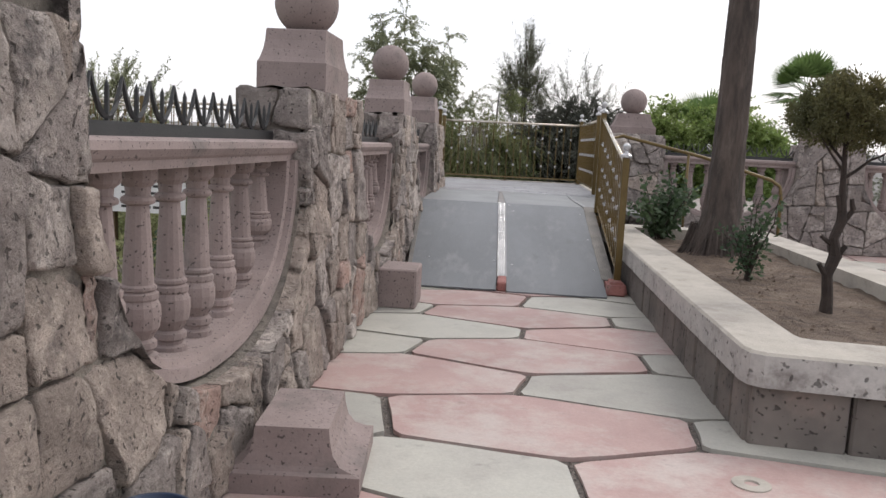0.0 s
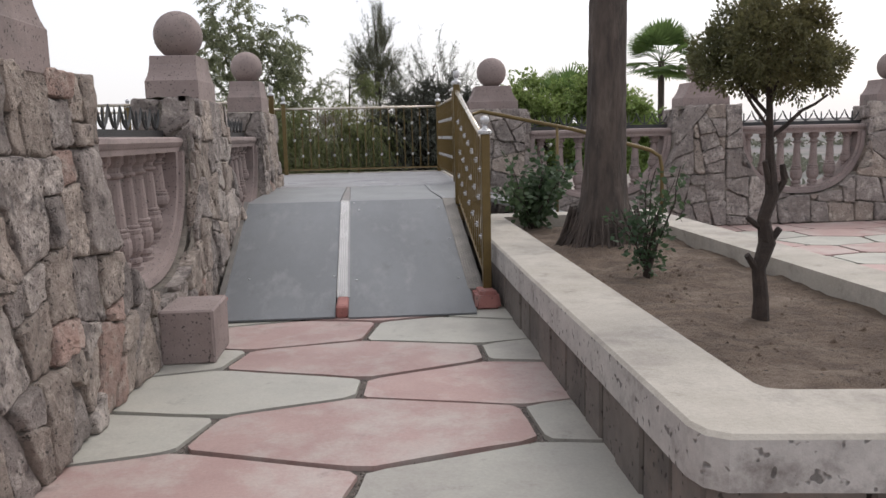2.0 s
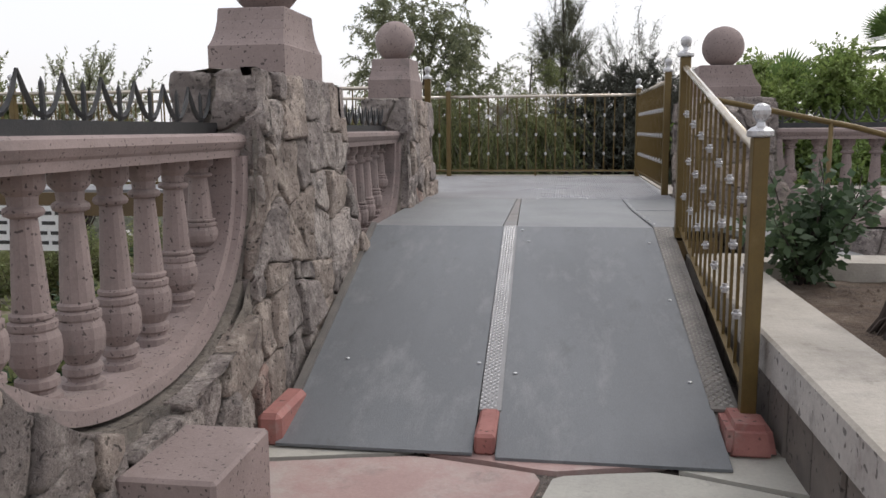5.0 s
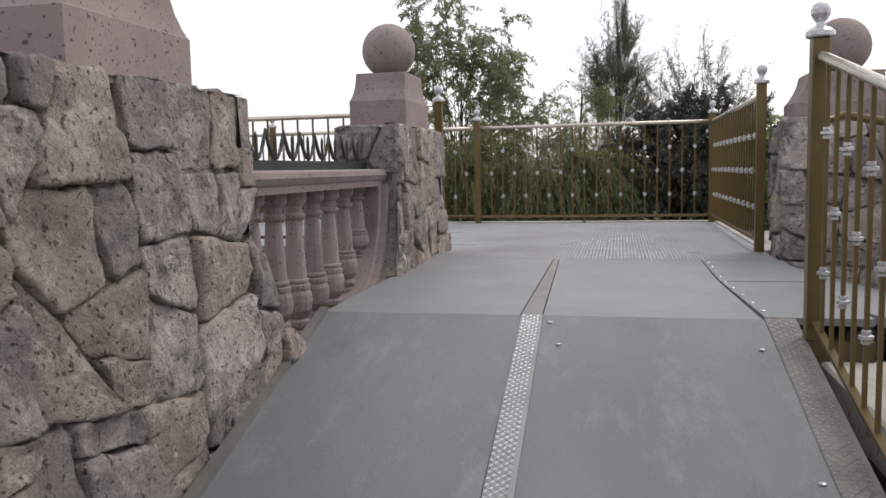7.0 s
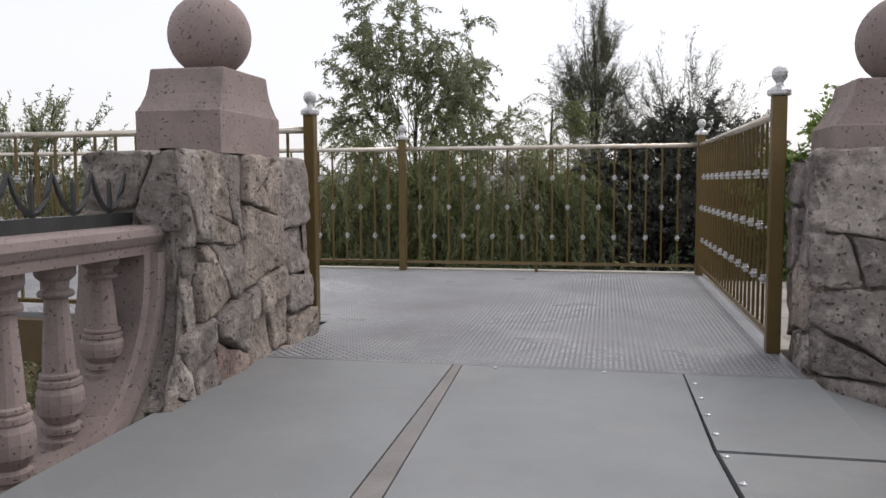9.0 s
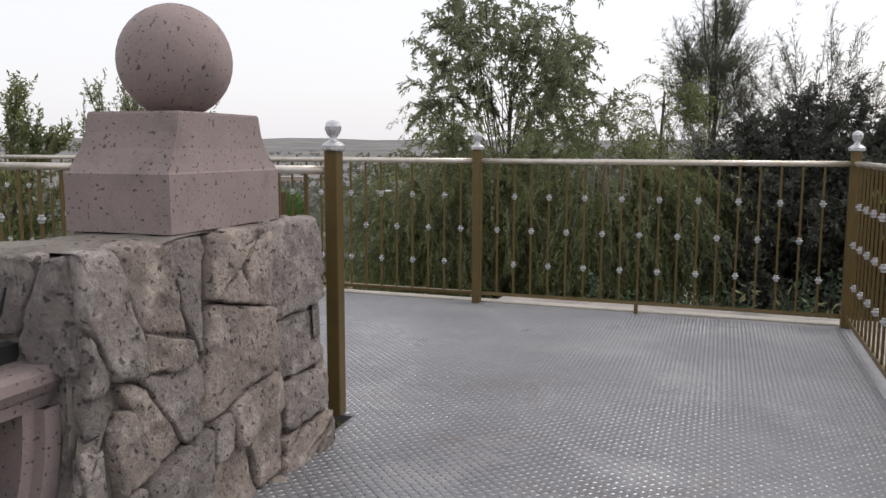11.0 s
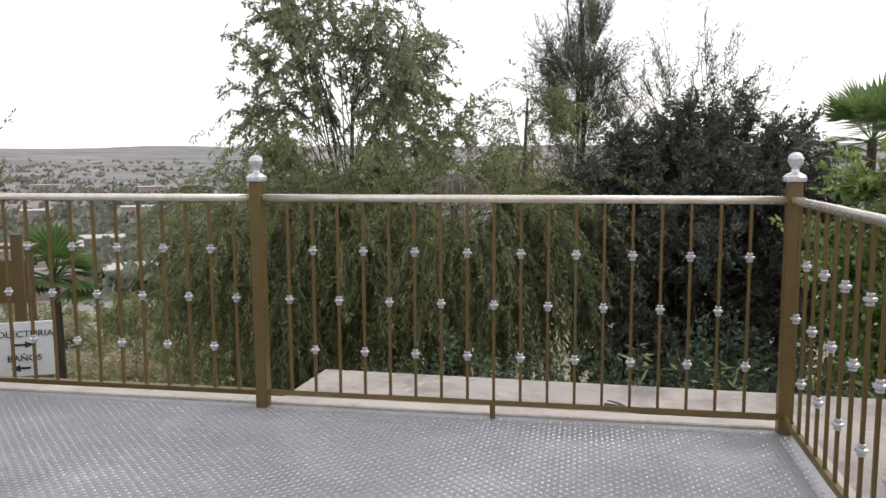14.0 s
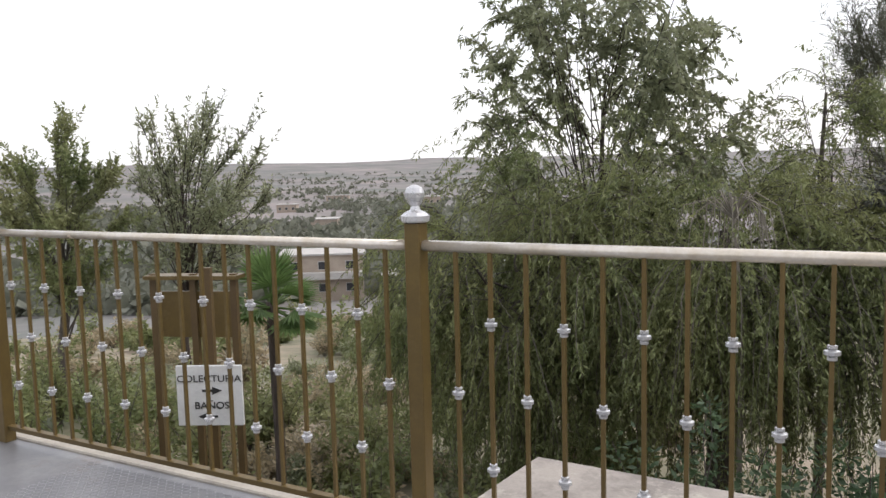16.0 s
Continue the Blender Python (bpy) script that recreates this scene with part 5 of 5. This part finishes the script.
for k in range(70):
    x, y = g.uniform(-30, -3), g.uniform(23, 50)
    shrub("scrub_bush", "scrubby bush further down the dry slope", (x, y, g0(x, y)), 1.1, g.uniform(0.8, 2.0), 9, 80, (0.18, 0.08), g.choice((L_DRY, L_GRASS, L_PEPPER)), M_BARK, 400 + k, "bush", "scrub down the slope", 0.012, 1.1)
for k in range(110):
    a, r = radians(g.uniform(27, 52)), 6 + 40 * g.random() ** 1.6
    x, y = 0.4 - r * math.sin(a), 13.4 + r * math.cos(a)
    if y > 16.9:
        shrub("thicket_bush", "twiggy half-dry bush on the slope below the deck", (x, y, g0(x, y)), 0.5 + 0.02 * r, g.uniform(0.5, 1.0) * (0.7 + 0.012 * r), 14, 70, (0.06 + 0.002 * r, 0.025 + 0.001 * r), g.choice((L_DRY, L_DRY, L_GRASS, L_EUCA)), M_TWIG, 600 + k, "bush", "thicket below the deck", 0.008, 1.0)
for k in range(34):
    x, y = g.uniform(-4.2, -1.75), g.uniform(7.6, 12.6)
    shrub("wall_bush", "leafy green bush growing below the wall", (x, y, g0(x, y)), 0.6, g.uniform(1.0, 1.45), 12, 150, (0.08, 0.035), g.choice((L_PEPPER, L_ROSE, L_GRASS)), M_BARK, 800 + k, "bush", "bushes below the wall", 0.009, 0.9)
for k in range(16):
    x, y = g.uniform(-7.5, -1.9), g.uniform(3.5, 12.3)
    shrub("scrub_bush", "low scrubby green bush below the wall", (x, y, g0(x, y)), 0.7, g.uniform(0.7, 1.2), 10, 100, (0.09, 0.035), L_GRASS, M_BARK, 140 + k, "bush", "scrub below the wall", 0.01)
for k in range(9):
    x, y = g.uniform(2.2, 9.0), g.uniform(14.0, 17.0)
    shrub("scrub_bush", "green bush behind the wall", (x, max(y, 17.4) if x < 6.2 else y, g0(x, y)), 0.8, g.uniform(1.2, 2.0), 12, 120, (0.09, 0.05), L_GREEN, M_BARK, 160 + k, "bush", "bushes behind the wall", 0.01)
for k, (x, y) in enumerate(((0.9, 17.25), (1.7, 17.3), (2.5, 17.35))):
    shrub("oleander_bush", "dusty oleander tips beyond the slab", (x, y, -0.6), 0.4, 1.25, 9, 60, (0.11, 0.02), L_GRASS, M_BARK, 180 + k, "bush", "oleanders", 0.007, 0.7)
for k in range(16):
    x, y = g.uniform(-0.8, 3.6), g.uniform(17.6, 19.3)
    shrub("shade_bush", "dark leafy undergrowth beneath the trees", (x, y, g0(x, y)), 0.8, g.uniform(1.2, 2.0), 14, 210, (0.06, 0.028), L_ROSE, M_BARK, 200 + k, "bush", "undergrowth", 0.01)
# bare pale twigs hanging before the pepper trees
tw = thing("dead_twigs", "bare pale drooping twigs", "twigs", at=(-0.65, 19.8, 1.6))
g = random.Random(9)
for k in range(26):
    a = g.uniform(0, 6.28)
    dx, dy = math.cos(a) * g.uniform(0.1, 0.5), math.sin(a) * 0.15
    bm = tube(bmesh.new(), [(0, 0.05, -0.12), (dx * 0.4, dy * 0.4, g.uniform(0.02, 0.1)), (dx * 0.8, dy * 0.8, g.uniform(-0.1, 0.06)), (dx, dy, g.uniform(-0.6, -0.2))], [0.008, 0.006, 0.005, 0.002], 4)
    part("twig", bm, M_TWIG, tw)
bm = tube(bmesh.new(), [(0.0, 0.4, -3.6), (0.05, 0.2, -1.0), (0, 0.05, -0.12)], [0.03, 0.02, 0.01], 5)
part("branch", bm, M_TWIG, tw)

# distant tree belts in the valley
g = np.random.default_rng(3)
n = 14000
ang = g.uniform(0.6, 3.3, n)
rad = 95 * np.exp(g.uniform(0, 2.45, n))
cx = 0.5 + rad * np.cos(ang)
cy = 9 + rad * np.sin(ang)
keep = np.array([noise.noise((x * 0.012, y * 0.012, 9)) > -0.05 for x, y in zip(cx, cy)])
# an open strip of fields before the houses
keep &= ~((np.abs(np.arctan2(0.4 - cx, cy - 13.4) - radians(37.0)) < radians(4.5)) & (rad < 118))
cx, cy, rad = cx[keep], cy[keep], rad[keep]
P, D = [], []
for x, y in zip(cx, cy):
    z = terrain(x, y)
    h = g.uniform(1.5, 4.5)
    for m in range(9):
        o = g.normal(size=3)
        P.append((x + o[0] * h * 0.4, y + o[1] * h * 0.4, z + h * (0.25 + 0.25 * abs(o[2]))))
        D.append(g.normal(size=3) * (1, 1, 0.7))
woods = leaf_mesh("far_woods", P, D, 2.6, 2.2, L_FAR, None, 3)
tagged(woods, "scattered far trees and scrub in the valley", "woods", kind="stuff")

# ---- slab, sign, houses ----
bm = bmesh.new()
prism(bm, [(-1.28, 15.9), (-1.17, 17.12), (6.0, 16.87), (6.0, 12.95), (1.62, 12.95), (1.62, 15.9)], 0.17, 0.422)
tagged(part("roof_slab", bm, mat("stained_concrete_roof", (0.4, 0.36, 0.32), (0.29, 0.26, 0.235), 1.8, 0.9, 0.3, 50, c3=(0.19, 0.17, 0.155), c3_scale=2.4, c3_at=0.54, c4=(0.5, 0.46, 0.4), c4_scale=3.5, c4_at=0.6)), "stained flat concrete roof slab below the deck", "roof", kind="structure")
bm = bmesh.new()
prism(bm, [(-0.9, 15.95), (-0.85, 16.8), (5.8, 16.55), (5.8, 13.1), (1.8, 13.1), (1.8, 15.95)], -2.2, 0.17)
tagged(part("wall_under_slab", bm, M_MORTAR), "plain wall carrying the roof slab", "wall", kind="structure")
g = random.Random(6)
bm = bmesh.new()
pts = [(0.68 + 0.14 * k, 16.5 - 0.02 * k + g.uniform(-0.03, 0.03), 0.442 + g.uniform(0, 0.02)) for k in range(8)]
tube(bm, pts, [0.012, 0.018, 0.02, 0.02, 0.019, 0.017, 0.014, 0.008], 6)
tube(bm, [pts[1], (0.76, 16.58, 0.45), (0.7, 16.66, 0.44)], [0.01, 0.007, 0.003], 5)
tagged(part("dead_branch", bm, M_BARK), "dead branch lying on the concrete roof slab", "branch")


def letters(text, size, m, parent, material=None, name="lettering"):
    cu = bpy.data.curves.new("text", "FONT")
    cu.body, cu.size, cu.extrude = text, size, 0.002
    cu.align_x, cu.align_y = "CENTER", "CENTER"
    tmp = bpy.data.objects.new("text", cu)
    scene.collection.objects.link(tmp)
    me = bpy.data.meshes.new_from_object(tmp.evaluated_get(bpy.context.evaluated_depsgraph_get()))
    bpy.data.objects.remove(tmp)
    me.materials.clear()
    me.materials.append(material or M_INK)
    ob = new(name, me)
    ob.parent = parent
    ob.matrix_basis = m
    return ob


def arrow(bm, x, z, s, right):
    k = 1 if right else -1
    box(bm, x - s * 0.5, x + s * 0.5, -0.013, -0.009, z - s * 0.09, z + s * 0.09)
    vs = [bm.verts.new((x + k * s * 0.2, yy, z + dz)) for yy in (-0.013, -0.009) for dz in (-s * 0.3, s * 0.3)]
    tip = [bm.verts.new((x + k * s * 0.85, yy, z)) for yy in (-0.013, -0.009)]
    bm.faces.new((vs[0], vs[1], tip[0])), bm.faces.new((vs[2], vs[3], tip[1]))
    bm.faces.new((vs[0], vs[2], tip[1], tip[0])), bm.faces.new((vs[1], vs[3], tip[1], tip[0])), bm.faces.new((vs[0], vs[1], vs[3], vs[2]))


sign = thing("direction_sign", "white sign with black words and arrows on a brown post", "sign", at=(-3.47, 17.1, 0.48))
sign.rotation_euler = (0, 0, radians(26))
sign.scale = (1.22, 1, 1.12)
part("board", box(bmesh.new(), -0.18, 0.18, -0.008, 0.008, -0.18, 0.18, 0.003), M_SIGN, sign)
flat = Matrix.Rotation(math.pi / 2, 4, "X")
letters("COLECTURIA", 0.058, Matrix.Translation((0, -0.011, 0.1)) @ flat, sign)
letters("BAÑOS", 0.058, Matrix.Translation((0.01, -0.011, -0.06)) @ flat, sign)
bm = bmesh.new()
arrow(bm, 0, 0.03, 0.08, True)
part("arrow", bm, M_INK, sign)
bm = bmesh.new()
arrow(bm, 0, -0.125, 0.08, False)
part("arrow", bm, M_INK, sign)
part("post", box(bmesh.new(), -0.03, 0.03, 0.01, 0.06, -2.0, 0.75), M_BROWN, sign)

board = thing("notice_box", "brown framed notice box on posts", "notice box", at=(-4.3, 17.8, -0.02))
board.rotation_euler = (0, 0, radians(20))
part("panel", box(bmesh.new(), -0.32, 0.32, 0.0, 0.03, 0.68, 1.04), M_GOLD, board)
part("roof", box(bmesh.new(), -0.38, 0.38, -0.08, 0.1, 1.14, 1.17), M_GOLD, board)
for x in (-0.33, 0.0, 0.33):
    part("post", box(bmesh.new(), x - 0.025, x + 0.025, -0.03, 0.02, -2.2, 1.18), M_BROWN, board)
fan_palm((-4.5, 18.9, -2.0), 2.75, 0.5, 20, 15, "low spiky green palm on the slope", 0.06)

banner = thing("banner", "white printed banner fixed under the deck edge", "banner", at=(-6.4, 12.98, 0.2))
part("sheet", box(bmesh.new(), -1.65, 1.65, -0.006, 0.006, -0.25, 0.25, 0.002), M_SIGN, banner)
letters("COLECTURIA", 0.3, Matrix.Translation((-0.62, -0.009, 0.09)) @ flat, banner)
bm = bmesh.new()
arrow(bm, -0.55, -0.14, 0.2, True)
part("arrow", bm, M_INK, banner)
g = random.Random(2)
bm = bmesh.new()
for r in range(4):
    x = 0.62
    while x < 1.5:
        w = g.uniform(0.08, 0.22)
        box(bm, x, min(x + w, 1.58), -0.01, -0.007, 0.15 - r * 0.11, 0.19 - r * 0.11)
        x += w + 0.04
part("text_lines", bm, M_INK, banner)
part("cross_beam", box(bmesh.new(), -1.7, 1.7, 0.01, 0.05, 0.2, 0.26), M_BROWN, banner)


def house(at, yaw, w, d, h, floors, label):
    th = thing("house", label, "house", "houses in the valley", at=at)
    th.rotation_euler = (0, 0, yaw)
    part("wall", box(bmesh.new(), -w / 2, w / 2, -d / 2, d / 2, -3, h), M_HOUSE, th)
    part("roof", box(bmesh.new(), -w / 2 - 0.3, w / 2 + 0.3, -d / 2 - 0.3, d / 2 + 0.3, h, h + 0.25), M_ROOF, th)
    k = max(2, int(w / 3))
    for f in range(floors):
        for i in range(k):
            x = -w / 2 + (i + 0.5) * w / k
            z = h * (f + 0.35) / floors
            wd = part("window", box(bmesh.new(), x - 0.6, x + 0.6, -d / 2 - 0.05, -d / 2 + 0.1, z, z + 1.2), M_ROOF, th)
            part("pane", box(bmesh.new(), x - 0.5, x + 0.5, -d / 2 - 0.07, -d / 2 - 0.04, z + 0.1, z + 1.1), M_DARKGLASS, wd)
        if floors > 1 and f > 0:
            part("balcony", box(bmesh.new(), -w / 2, w / 2, -d / 2 - 1.3, -d / 2, h * f / floors - 0.1, h * f / floors + 0.8), M_ROOF, th)
    return th


def down(x, y, dz=0.0):
    return (x, y, terrain(x, y) + dz)


house(down(-68, 102, 0.6), radians(35), 11, 8, 6.0, 2, "two storey cream house with balcony, far below")
house(down(-60, 112), radians(35), 8, 7, 3.2, 1, "low house with flat roof, far below")
house(down(-200, 360), radians(30), 12, 8, 4.5, 1, "white flat roofed house on a far field")
for x, y, w in ((-130, 230, 9), (-150, 210, 8), (-110, 260, 10), (-240, 300, 9), (-300, 420, 14), (-90, 150, 8)):
    house(down(x, y), radians(30), w, 7, 3.6, 1, "small flat roofed house among valley trees")

bucket = thing("bucket", "dark blue plastic bucket beside the wall", "bucket", at=(-0.6, 2.78, 0.0))
part("shell", lathe(bmesh.new(), [(0.08, 0.0), (0.098, 0.315), (0.106, 0.317), (0.106, 0.33), (0.094, 0.33), (0.076, 0.02), (0.001, 0.015)], 28), M_BLUE, bucket, smooth=True)
